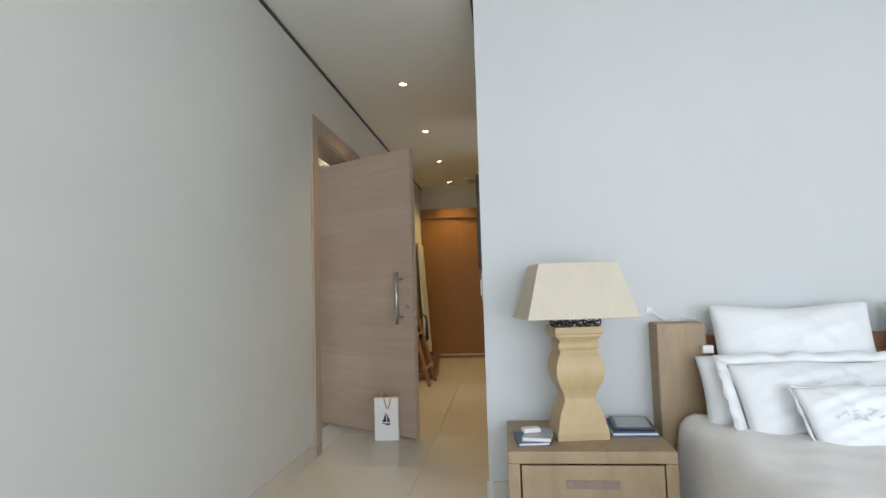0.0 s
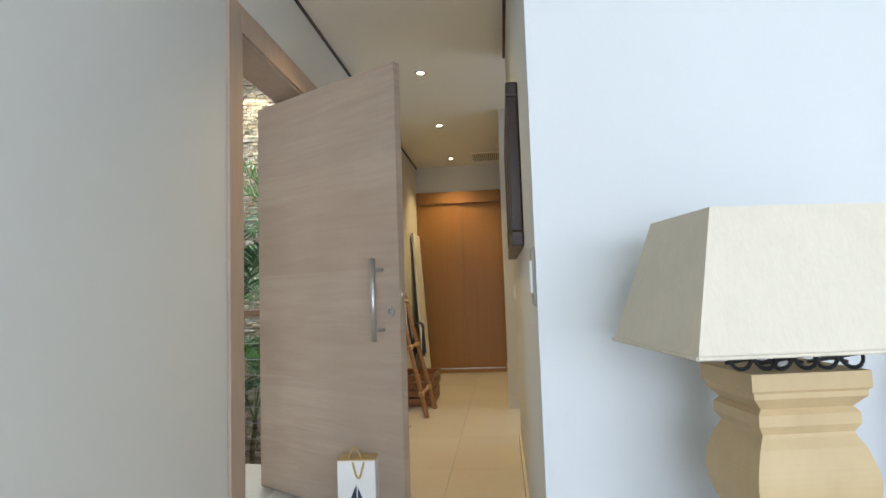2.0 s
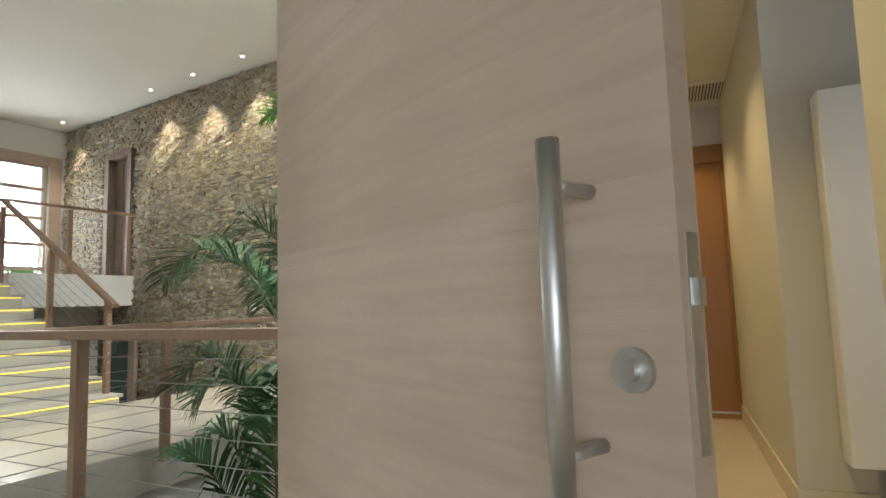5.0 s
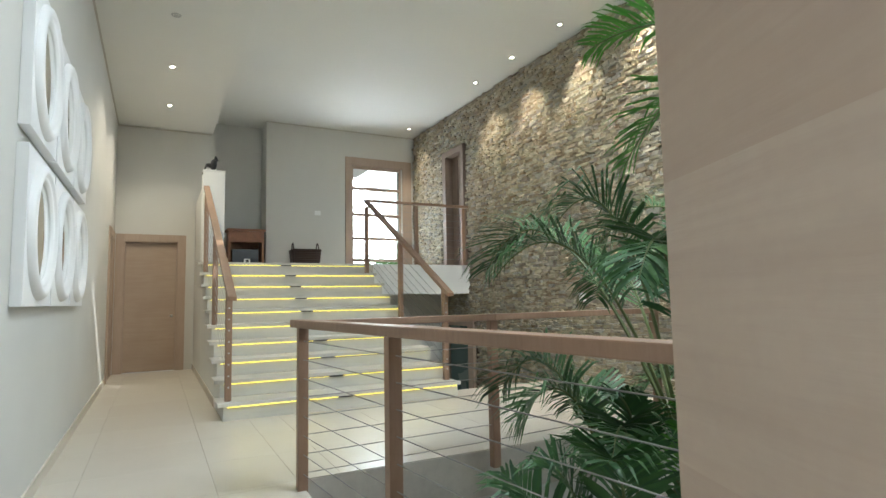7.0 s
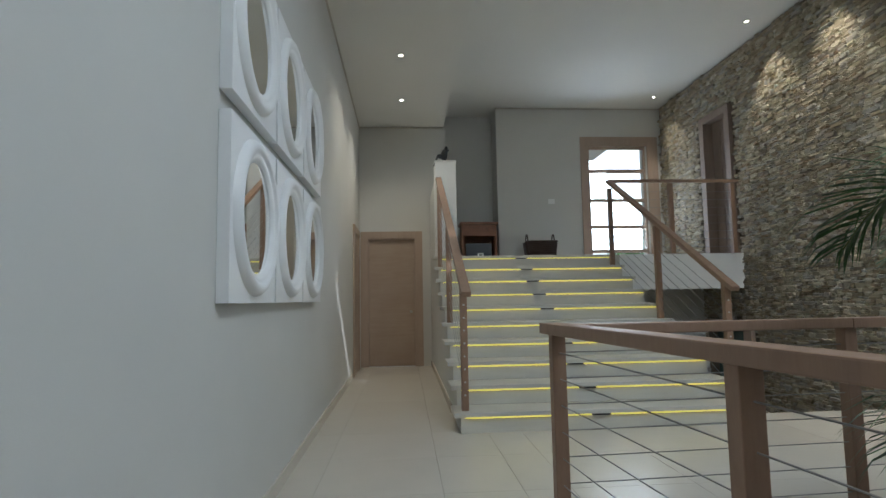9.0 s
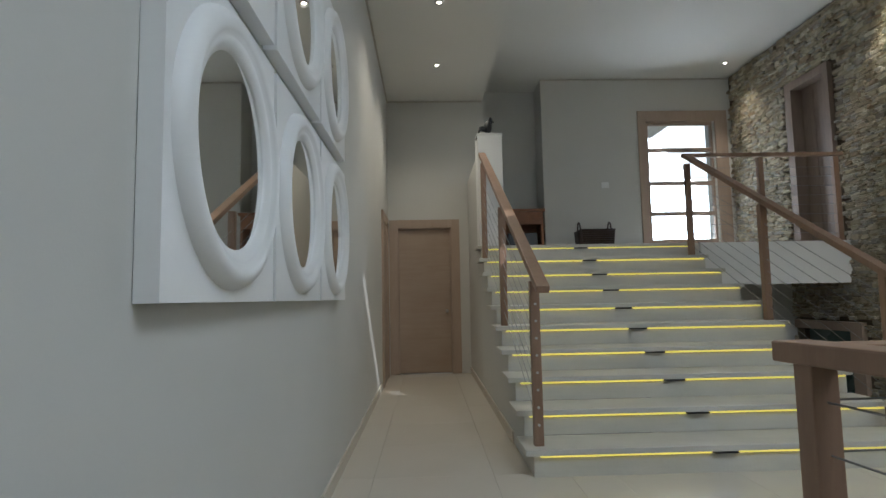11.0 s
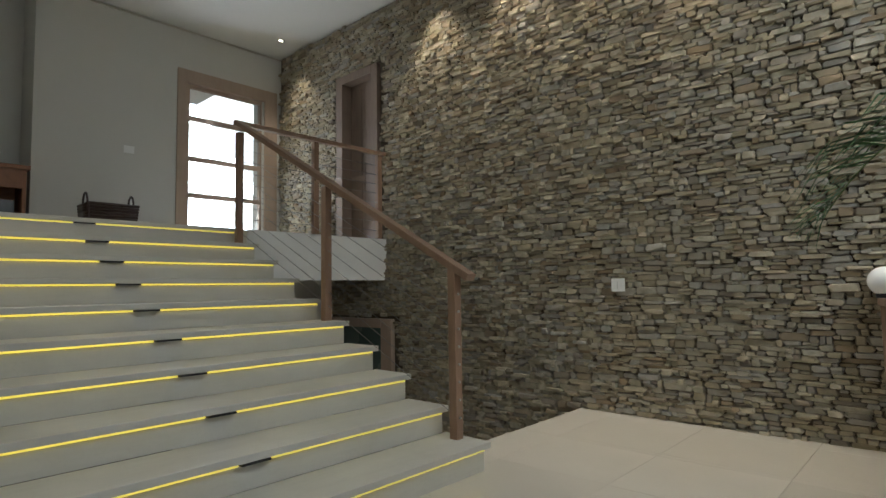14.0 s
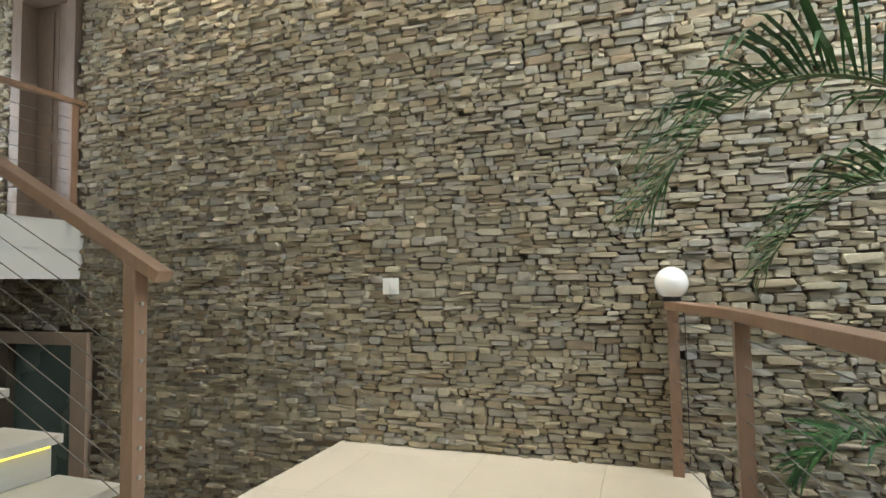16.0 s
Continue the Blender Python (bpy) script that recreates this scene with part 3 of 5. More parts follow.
def plate(name, label, m, w, h, bars=1, material=None, wide=0.26):
    t = thing(name, label, "switch", m)
    boxes_part("plate", [((-w / 2, -0.008, -h / 2), (w / 2, 0, h / 2))], material or WHITE, t, bevel=0.002)
    for i in range(bars):
        x = (i - (bars - 1) / 2) * w * 0.34
        boxes_part("rocker", [((x - w * wide / 2, -0.014, -h * 0.28), (x + w * wide / 2, -0.0081, h * 0.28))], WHITE, t, bevel=0.001)
    return t


plate("switch_plate", "white switch plate on the stone wall", Matrix.Translation((-7.31, SY - 0.055, 1.176)), 0.13, 0.12, 2)
plate("switch_plate", "white switch plate on the landing wall", Matrix.Translation((XW + 0.001, 7.88, 3.10)) @ Matrix.Rotation(radians(90), 4, "Z"), 0.13, 0.10, 2)


def mirror_panel(m):
    """Square moulded frame with a raised ring round a circular mirror; local z faces the room."""
    t = thing("wall_mirror_panel", "white square moulded frame with a round mirror", "mirror", m, "mirrors on the hall wall")
    s, r = 0.43, 0.292
    bm = B()
    outer = [(-s, -s), (s, -s), (s, s), (-s, s)]
    seg = 48
    inner = [bm.verts.new((r * math.cos(2 * math.pi * i / seg), r * math.sin(2 * math.pi * i / seg), 0.055)) for i in range(seg)]
    rim = []
    for i in range(seg):
        c, d = math.cos(2 * math.pi * i / seg), math.sin(2 * math.pi * i / seg)
        k = s / max(abs(c), abs(d))
        rim.append(bm.verts.new((c * k, d * k, 0.055)))
    low = [bm.verts.new((v.co.x, v.co.y, 0.0)) for v in rim]
    for i in range(seg):
        j = (i + 1) % seg
        bm.faces.new((inner[i], rim[i], rim[j], inner[j]))
        bm.faces.new((rim[i], low[i], low[j], rim[j]))
    part("panel", bm, PLASTER, t)
    bm = B()
    ring(bm, r, [(0.108, 0.054), (0.103, 0.070), (0.088, 0.088), (0.066, 0.096), (0.044, 0.090), (0.034, 0.078), (0.026, 0.080), (0.010, 0.074), (-0.004, 0.066), (-0.010, 0.060), (-0.010, 0.052)], 64)
    part("moulded_ring", bm, PLASTER, t, smooth=True)
    bm = B()
    bmesh.ops.create_circle(bm, cap_ends=True, segments=64, radius=r - 0.004, matrix=Matrix.Translation((0, 0, 0.058)))
    part("mirror", bm, SILVER, t, "round mirror glass")
    return t


MZ = Matrix.Rotation(radians(-90), 4, "X")
first = None
for z in (1.615, 2.57):
    for c in range(3):
        m = Matrix.Translation((-5.15 - 0.90 * c, HY + 0.002, z)) @ MZ
        if first is None:
            first = mirror_panel(m)
        else:
            copy_thing(first, m)

pillar = thing("pillar", "white plastered pillar at the stair's head", "pillar")
boxes_part("shaft", [((-10.95, 5.415, LT - 0.005), (-10.62, 5.735, 3.275))], WHITE, pillar, bevel=0.006)
boxes_part("top_slab", [((-10.955, 5.41, 3.277), (-10.615, 5.74, 3.30))], WHITE, pillar, bevel=0.004)

bm = B()
for c, s_ in (((0, 0, 0.09), (0.085, 0.06, 0.075)), ((0.0, 0.05, 0.16), (0.035, 0.04, 0.05)), ((0.0, -0.09, 0.07), (0.025, 0.09, 0.03)), ((0, 0, 0.012), (0.07, 0.07, 0.012))):
    bmesh.ops.create_uvsphere(bm, u_segments=14, v_segments=10, radius=1.0, matrix=Matrix.Translation(c) @ Matrix.Diagonal((*s_, 1)))
rod(bm, (0, 0.08, 0.165), (0, 0.13, 0.155), 0.012, 8, 0.003)
rod(bm, (0, -0.16, 0.06), (0, -0.25, -0.06), 0.02, 8, 0.008)
solid("bird_statue", bm, BLACK, "dark carved bird statue on the white pillar", "statue", Matrix.Translation((-10.76, 5.57, 3.30)) @ Matrix.Rotation(radians(25), 4, "Z") @ Matrix.Diagonal((0.85, 0.75, 1.25, 1)), smooth=True)

cab = thing("low_cabinet", "reddish timber cabinet with a dark open front", "cabinet", Matrix.Translation((-12.95, 6.05, LT - 0.005)))
for nm, a, b in (("top", (-0.42, -0.03, 0.80), (0.03, 0.71, 0.85)), ("side", (-0.4, 0.0, 0), (0, 0.04, 0.80)), ("side", (-0.4, 0.64, 0), (0, 0.68, 0.80)), ("back", (-0.4, 0.04, 0.0), (-0.38, 0.64, 0.80)), ("rail", (-0.03, 0.04, 0.58), (0, 0.64, 0.80)), ("shelf", (-0.38, 0.04, 0.05), (-0.01, 0.64, 0.08))):
    boxes_part(nm, [(a, b)], CRATEWOOD, cab, bevel=0.004)
fire = thing("black_box", "dark box with a small white dial on the cabinet shelf", "box", Matrix.Translation((-12.97, 6.13, LT + 0.077)))
boxes_part("body", [((-0.3, 0, 0), (-0.02, 0.5, 0.36))], FIREBLACK, fire, bevel=0.008)
boxes_part("dial", [((-0.021, 0.22, 0.06), (-0.012, 0.34, 0.17))], WHITE, fire, bevel=0.003)
boxes_part("dial_face", [((-0.0119, 0.25, 0.085), (-0.009, 0.31, 0.145))], BLACK, fire)

bk = thing("basket", "dark woven basket with two loop handles on the landing", "basket", Matrix.Translation((-12.75, 7.25, LT - 0.005)))
bm = B()
for i in range(12):
    z = i * 0.035
    g = 0.018 * i / 11 * 2
    ring_pts = [(0 - g, 0 - g), (0.34 + g, 0 - g), (0.34 + g, 0.46 + g), (0 - g, 0.46 + g)]
    for (ax, ay), (bx, by) in zip(ring_pts, ring_pts[1:] + ring_pts[:1]):
        rod(bm, (ax, ay, z + 0.018), (bx, by, z + 0.018), 0.019, 8)
box(bm, (0, 0, 0.001), (0.34, 0.46, 0.02))
part("weave", bm, DARKWOOD, bk, smooth=True)
for y in (-0.02, 0.48):
    bm = B()
    pts = [Vector((0.17 + 0.09 * math.cos(a), y, 0.41 + 0.14 * math.sin(a))) for a in [math.pi * k / 8 for k in range(9)]]
    for a, b in zip(pts, pts[1:]):
        rod(bm, a, b, 0.012, 8)
    part("handle", bm, DARKWOOD, bk, smooth=True)

# door in the stone wall and the lower doorway
sdr = thing("stone_wall_door", "closed oak double door set back in the stone wall", "door")
for a, b in ((-11.43, -11.112), (-11.108, -10.77)):
    # the recess's low light is put into the darker timber of leaves and casing
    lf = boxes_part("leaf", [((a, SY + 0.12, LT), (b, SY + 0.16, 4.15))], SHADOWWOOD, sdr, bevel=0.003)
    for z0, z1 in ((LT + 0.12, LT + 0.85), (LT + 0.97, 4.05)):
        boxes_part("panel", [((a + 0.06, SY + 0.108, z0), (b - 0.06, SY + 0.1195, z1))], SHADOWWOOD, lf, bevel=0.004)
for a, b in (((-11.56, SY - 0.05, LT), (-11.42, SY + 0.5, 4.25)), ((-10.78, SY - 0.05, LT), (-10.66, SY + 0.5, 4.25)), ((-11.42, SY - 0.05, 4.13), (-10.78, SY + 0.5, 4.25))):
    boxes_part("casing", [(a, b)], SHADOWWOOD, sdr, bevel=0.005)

# ---- ceiling lights ----


def downlight(m, group, lit=True):
    t = thing("downlight", "small recessed ceiling downlight, glowing" if lit else "small recessed ceiling downlight, switched off", "downlight", m, group)
    bm = B()
    ring(bm, 0.038, [(0.016, 0.0), (0.014, -0.006), (0.0, -0.008), (-0.004, 0.0)], 24)
    part("rim", bm, STEEL, t, smooth=True)
    bm = B()
    bmesh.ops.create_circle(bm, cap_ends=True, segments=20, radius=0.024, matrix=Matrix.Translation((0, 0, -0.003)))
    part("bulb", bm, BULB if lit else STEEL, t, "glowing bulb" if lit else "dull unlit bulb")
    return t


WARM = (1.0, 0.87, 0.66)
d0 = downlight(Matrix.Translation((-12.49, SY - 0.39, HZ - 0.001)), "downlights along the stone wall")
for x in (-9.52, -8.37, -7.17, -5.97, -4.77, -3.57, -2.37):
    copy_thing(d0, Matrix.Translation((x, SY - 0.39, HZ - 0.001)))
for x in (-12.49, -9.52, -8.37, -7.17, -5.97, -4.77, -3.57, -2.37):
    lamp("wall_washer", "SPOT", look((x, SY - 0.39, HZ - 0.03), (x, SY - 0.12, 2.6)), 120 if x < -12 else 195, WARM, angle=70, blend=0.7)
dp = downlight(Matrix.Translation((-11.13, 4.92, LZ - 0.001)), "downlights of the passage")
copy_thing(dp, Matrix.Translation((-9.45, 4.92, LZ - 0.001)))
off = downlight(Matrix.Translation((-7.9, 4.92, LZ - 0.001)), "downlights of the passage", False)
for x in (-6.35, -4.8, -3.25, -1.9):
    copy_thing(off, Matrix.Translation((x, 4.92, LZ - 0.001)))
for x in (-11.13, -9.45):
    lamp("passage_spot", "SPOT", look((x, 4.92, LZ - 0.03), (x, 4.92, 0)), 135, WARM, angle=125, blend=1.0)
dc = downlight(BED @ Matrix.Translation((0.60, 0.59, CZ - 0.001)), "downlights of the corridor")
for y in (2.09, 3.607, 5.19):
    copy_thing(dc, BED @ Matrix.Translation((0.605 - 0.008 * y, y, CZ - 0.001)))
for y in (0.59, 2.09, 3.607, 5.19):
    lamp("corridor_spot", "SPOT", BED @ look((0.605 - 0.008 * y, y, CZ - 0.03), (0.605 - 0.008 * y, y + 0.001, 0)), 50, (1.0, 0.72, 0.31), angle=112, blend=0.8)

gr = thing("ceiling_grille", "pale slatted air grille in the corridor ceiling", "vent", BED @ Matrix.Translation((0.835, 4.93, CZ)) @ Matrix.Diagonal((1.31, 1.1, 1, 1)))
for a, b in (((0, 0, -0.012), (0.32, 0.03, -0.0005)), ((0, 0.45, -0.012), (0.32, 0.48, -0.0005)), ((0, 0.03, -0.012), (0.025, 0.45, -0.0005)), ((0.295, 0.03, -0.012), (0.32, 0.45, -0.0005))):
    boxes_part("frame", [(a, b)], CEIL, gr)
boxes_part("backing", [((0.025, 0.03, -0.003), (0.295, 0.45, -0.001))], BLACK, gr)
for i in range(13):
    boxes_part("slat", [((0.032 + i * 0.0205, 0.03, -0.011), (0.042 + i * 0.0205, 0.45, -0.004))], CEIL, gr)

# ---- corridor things ----
cl = thing("closet", "orange-brown veneer built-in closet with sliding doors", "closet", BED @ Matrix.Translation((0, 5.62, 0)))
CW = PX
for nm, a, b in (("plinth", (0.0, 0.0, 0), (CW, 0.05, 0.05)), ("lintel", (0.0, -0.02, 2.43), (CW, 0.06, 2.598)), ("side", (0.0, -0.01, 0.05), (0.03, 0.06, 2.43)), ("side", (CW - 0.025, -0.01, 0.05), (CW, 0.06, 2.43))):
    boxes_part(nm, [(a, b)], VENEER, cl, bevel=0.003)
boxes_part("track", [((0.03, 0.0, 0.05), (CW - 0.025, 0.05, 0.063))], STEEL, cl, "metal floor track")
boxes_part("sliding_door", [((0.032, 0.012, 0.065), (0.64, 0.03, 2.428))], VENEER, cl)
boxes_part("sliding_door", [((0.61, 0.032, 0.065), (CW - 0.027, 0.05, 2.428))], VENEER, cl)

board = thing("white_board", "tall white panel leaning on the corridor wall", "panel", BED @ Matrix.Translation((0.15, 4.95, 0)) @ Matrix.Rotation(radians(-3.4), 4, "Y"))
boxes_part("panel", [((-0.02, 0, 0), (0, 0.55, 1.96))], WHITE, board, bevel=0.004)
boxes_part("edge", [((0.0, 0, 0.0), (0.008, 0.035, 1.96)), ((0.0, 0.515, 0.0), (0.008, 0.55, 1.96))], PAPER, board)

crate0 = thing("crate", "dark red-brown slatted timber crate on the floor", "crate", BED @ Matrix.Translation((0.09, 3.3, 0.0)), "stacked crates")
for x in (0.0, 0.36):
    for k in range(2):
        boxes_part("slat", [((x, 0.02, 0.018 + 0.075 * k), (x + 0.014, 0.48, 0.078 + 0.075 * k))], CRATEWOOD, crate0, bevel=0.002)
for y in (0.0, 0.486):
    for k in range(2):
        boxes_part("slat", [((0.0, y, 0.018 + 0.075 * k), (0.374, y + 0.014, 0.078 + 0.075 * k))], CRATEWOOD, crate0, bevel=0.002)
for k in range(4):
    boxes_part("base_slat", [((0.015 + 0.09 * k, 0.015, 0.0), (0.09 + 0.09 * k, 0.485, 0.012))], CRATEWOOD, crate0)
for x in (0.015, 0.33):
    for y in (0.015, 0.455):
        boxes_part("corner_post", [((x, y, 0.012), (x + 0.03, y + 0.03, 0.16))], CRATEWOOD, crate0)
copy_thing(crate0, BED @ Matrix.Translation((0.08, 3.3, 0.163)) @ Matrix.Rotation(radians(-3), 4, "Z"))

lad = thing("bamboo_ladder", "reddish bamboo towel ladder leaning on the wall", "ladder", BED)
feet = [Vector((0.46, 2.79, 0.0)), Vector((0.485, 3.19, 0.0))]
tops = [Vector((0.03, 2.95, 1.78)), Vector((0.03, 3.3, 1.78))]
for f, t in zip(feet, tops):
    bm = B()
    rod(bm, f, t, 0.021, 12)
    for k in range(1, 7):
        c = f.lerp(t, k / 7)
        rod(bm, c - (t - f) * 0.004, c + (t - f) * 0.004, 0.025, 12)
    part("stile", bm, BAMBOO, lad, smooth=True)
for k in (0.12, 0.36, 0.60, 0.84):
    bm = B()
    rod(bm, feet[0].lerp(tops[0], k) - Vector((0, 0.04, 0)), feet[1].lerp(tops[1], k) + Vector((0, 0.04, 0)), 0.016, 10)
    part("rung", bm, BAMBOO, lad, smooth=True)
    for f, t in zip(feet, tops):
        bm = B()
        c = f.lerp(t, k)
        rod(bm, c - (t - f) * 0.012, c + (t - f) * 0.012, 0.028, 12)
        part("binding", bm, GOLD, lad, smooth=True)


def drape(name, label, cat, m, w, h, material, seed, thick=0.05):
    """A cloth folded over a rung and hanging on both sides, with soft pleats."""
    rnd = random.Random(seed)
    ph = [rnd.uniform(0, 6) for _ in range(3)]
    bm = B()
    nu, nv = 16, 14
    grid = []
    for j in range(nv * 2 + 1):
        s_ = (j - nv) / nv
        row = []
        for i in range(nu + 1):
            u = i / nu
            pleat = 0.014 * math.sin(u * 9 + ph[0]) * abs(s_) + 0.008 * math.sin(u * 21 + ph[1]) * abs(s_)
            x = math.copysign(thick * min(1, abs(s_) * 6) ** 0.5, s_) + pleat
            z = -h * abs(s_) * (1 + 0.06 * math.sin(u * 4 + ph[2]))
            row.append(bm.verts.new((x, (u - 0.5) * w * (1 - 0.15 * abs(s_)), z)))
        grid.append(row)
    for a, b in zip(grid, grid[1:]):
        for i in range(nu):
            bm.faces.new((a[i], a[i + 1], b[i + 1], b[i]))
    ob = solid(name, bm, material, label, cat, m, smooth=True)
    md = ob.modifiers.new("thickness", "SOLIDIFY")
    md.thickness = 0.006
    return ob


drape("folded_towel", "white towel hanging over a ladder rung", "towel", BED @ Matrix.Translation((0.20, 3.03, 1.175)), 0.2, 0.30, LINEN, 3, 0.022)
drape("olive_cloth", "olive green printed cloth hanging at the ladder's top", "cloth", BED @ Matrix.Translation((0.045, 3.66, 1.83)), 0.4, 0.34, OLIVE, 5, 0.02)
drape("navy_bag", "navy blue cloth bag hanging from the ladder", "bag", BED @ Matrix.Translation((0.325, 3.3, 0.86)), 0.16, 0.33, NAVY, 8, 0.05)
umb = thing("umbrella_handle", "black umbrella standing behind the ladder", "umbrella", BED @ Matrix.Translation((0.25, 3.55, 0.34)) @ Matrix.Rotation(radians(-8), 4, "Y"))
bm = B()
rod(bm, (0, 0, 0), (0, 0, 0.55), 0.022, 12, 0.012)
part("canopy", bm, BLACK, umb, smooth=True)
bm = B()
rod(bm, (0, 0, 0.54), (0, 0, 0.72), 0.013, 10)
part("grip", bm, BLACK, umb, smooth=True)

sc = thing("bathroom_scale", "glass bathroom scale with steel feet on the tiles", "scale", BED @ Matrix.Translation((0.07, 2.12, 0.003)))
boxes_part("platform", [((0, 0, 0.018), (0.3, 0.3, 0.026))], GLASS, sc, bevel=0.003)
for x in (0.03, 0.25):
    boxes_part("foot_bar", [((x, 0.02, 0.0), (x + 0.03, 0.28, 0.018))], STEEL, sc, bevel=0.003)


def picture(y0, y1, z0, z1, label, seed):
    t = thing("framed_picture", label, "picture", BED @ Matrix.Translation((RX, y0, z0)) @ Matrix.Rotation(radians(90), 4, "Z"), "pictures on the corridor wall")
    w, h, f, d = y1 - y0, z1 - z0, 0.06, 0.05
    for a, b in (((0, 0.0, 0), (w, d, f)), ((0, 0.0, h - f), (w, d, h)), ((0, 0.0, f), (f, d, h - f)), ((w - f, 0.0, f), (w, d, h - f))):
        boxes_part("frame_bar", [(a, b)], DARKWOOD, t, bevel=0.008)
    boxes_part("mount", [((f, 0.008, f), (w - f, 0.016, h - f))], MOUNT, t)
    boxes_part("print", [((f + 0.09, 0.0161, f + 0.09), (w - f - 0.09, 0.018, h - f - 0.09))], PAPER, t, "sepia plant print")
    rnd = random.Random(seed)
    bm = B()
    cx = w / 2
    for k in range(9):
        a = radians(90 + rnd.uniform(-55, 55))
        L = rnd.uniform(0.12, 0.24)
        z = f + 0.16 + rnd.uniform(0, 0.12)
        bar(bm, (cx, 0.0185, z), (cx + math.cos(a) * L, 0.0185, z + math.sin(a) * L), 0.002, 0.022)
    box(bm, (cx - 0.006, 0.0181, f + 0.12), (cx + 0.006, 0.0189, f + 0.42))
    part("plant_drawing", bm, SEPIA, t, "brown plant drawing")
    g = boxes_part("glazing", [((f, 0.022, f), (w - f, 0.025, h - f))], GLASS, t)
    return t


picture(-0.21, 0.27, 1.33, 2.0, "dark wood framed botanical print", 1)
picture(0.36, 1.01, 1.34, 2.0, "dark wood framed sepia botanical print", 2)
plate("dimmer_plate", "tall putty grey plate with a white rocker at the corridor's corner", BED @ Matrix.Translation((RX, -0.805, 1.193)) @ Matrix.Rotation(radians(-90), 4, "Z"), 0.095, 0.165, 1, PUTTY, 0.78)
plate("switch_plate", "small white switch plate on the corridor wall", BED @ Matrix.Translation((RX, 1.62, 1.137)) @ Matrix.Rotation(radians(-90), 4, "Z"), 0.075, 0.11, 1)
rm = thing("wall_cabinet", "tall white cabinet hung on the side room wall", "cabinet", BED @ Matrix.Translation((1.43, 3.0, 0.30)))
boxes_part("body", [((0, 0.021, 0), (0.7, 0.158, 1.88))], WHITE, rm, bevel=0.003)
boxes_part("door", [((0.001, 0, 0.002), (0.349, 0.02, 1.878))], WHITE, rm, bevel=0.003)
boxes_part("door", [((0.351, 0, 0.002), (0.699, 0.02, 1.878))], WHITE, rm, bevel=0.003)

# gift bag by the door
bag = thing("gift_bag", "white paper gift bag with a sailing boat print", "gift bag", BED @ Matrix.Translation((0.345, 0.335, 0.0)) @ Matrix.Rotation(radians(3), 4, "Z") @ Matrix.Diagonal((1.12, 1.0, 1.12, 1)))
boxes_part("body", [((0, 0, 0.0), (0.17, 0.10, 0.30))], PAPER, bag, bevel=0.003)
boxes_part("gold_edge", [((-0.001, -0.001, 0.301), (0.171, 0.101, 0.306))], GOLD, bag)
bm = B()
pts = [Vector((0.045 + 0.06 * k / 10, 0.02, 0.302 + 0.05 * math.sin(math.pi * k / 10))) for k in range(11)]
for a, b in zip(pts, pts[1:]):
    rod(bm, a, b, 0.0045, 8)
pts = [Vector((0.07 + 0.05 * k / 10, -0.004, 0.295 - 0.07 * math.sin(math.pi * k / 10))) for k in range(11)]
for a, b in zip(pts, pts[1:]):
    rod(bm, a, b, 0.0045, 8)
part("rope_handle", bm, GOLD, bag, "twisted gold rope handle", True)
bm = B()
for tri in (((0.085, 0.20), (0.085, 0.13), (0.055, 0.13)), ((0.09, 0.19), (0.09, 0.13), (0.115, 0.13)), ((0.05, 0.122), (0.12, 0.122), (0.10, 0.106))):
    bm.faces.new([bm.verts.new((x, -0.0015, z)) for x, z in tri])
part("boat_print", bm, NAVY, bag, "dark blue sailing boat print")

# ---- bedroom things ----
ns = thing("nightstand", "brown timber nightstand with one drawer", "nightstand", BED @ Matrix.Translation((1.40, -1.5, 0)))
W_, D2, H_ = 0.755, 0.61, 0.438
boxes_part("top", [((0, 0, H_ - 0.055), (W_, D2, H_))], BEDWOOD, ns, bevel=0.005)
for x in (0, W_ - 0.055):
    boxes_part("side", [((x, 0, 0), (x + 0.055, D2, H_ - 0.056))], BEDWOOD, ns, bevel=0.004)
boxes_part("bottom", [((0.056, 0.02, 0.19), (W_ - 0.056, D2, 0.215))], BEDWOOD, ns)
dr = boxes_part("drawer", [((0.062, -0.004, 0.22), (W_ - 0.062, 0.02, H_ - 0.062))], BEDWOOD, ns, bevel=0.003)
# flat strip on the drawer front; dark colour stands for the shade in a recess
boxes_part("pull", [((W_ / 2 - 0.12, -0.0075, 0.275), (W_ / 2 + 0.12, -0.0045, 0.312))], SHADOWWOOD, dr, "finger pull drawn as a darker strip")

lp = thing("table_lamp", "turned timber table lamp with a cream linen shade", "table lamp", BED @ Matrix.Translation((1.757, -1.215, 0.438)) @ Matrix.Rotation(radians(9), 4, "Z"))
bm = B()
prof = [(0.135, 0.0), (0.135, 0.03), (0.128, 0.05), (0.118, 0.10), (0.105, 0.13), (0.085, 0.165), (0.082, 0.18), (0.09, 0.21), (0.112, 0.25), (0.126, 0.29), (0.126, 0.33), (0.112, 0.375), (0.098, 0.40), (0.108, 0.415), (0.108, 0.435), (0.098, 0.445), (0.12, 0.465), (0.12, 0.475), (0.126, 0.48), (0.126, 0.51)]
fine = []
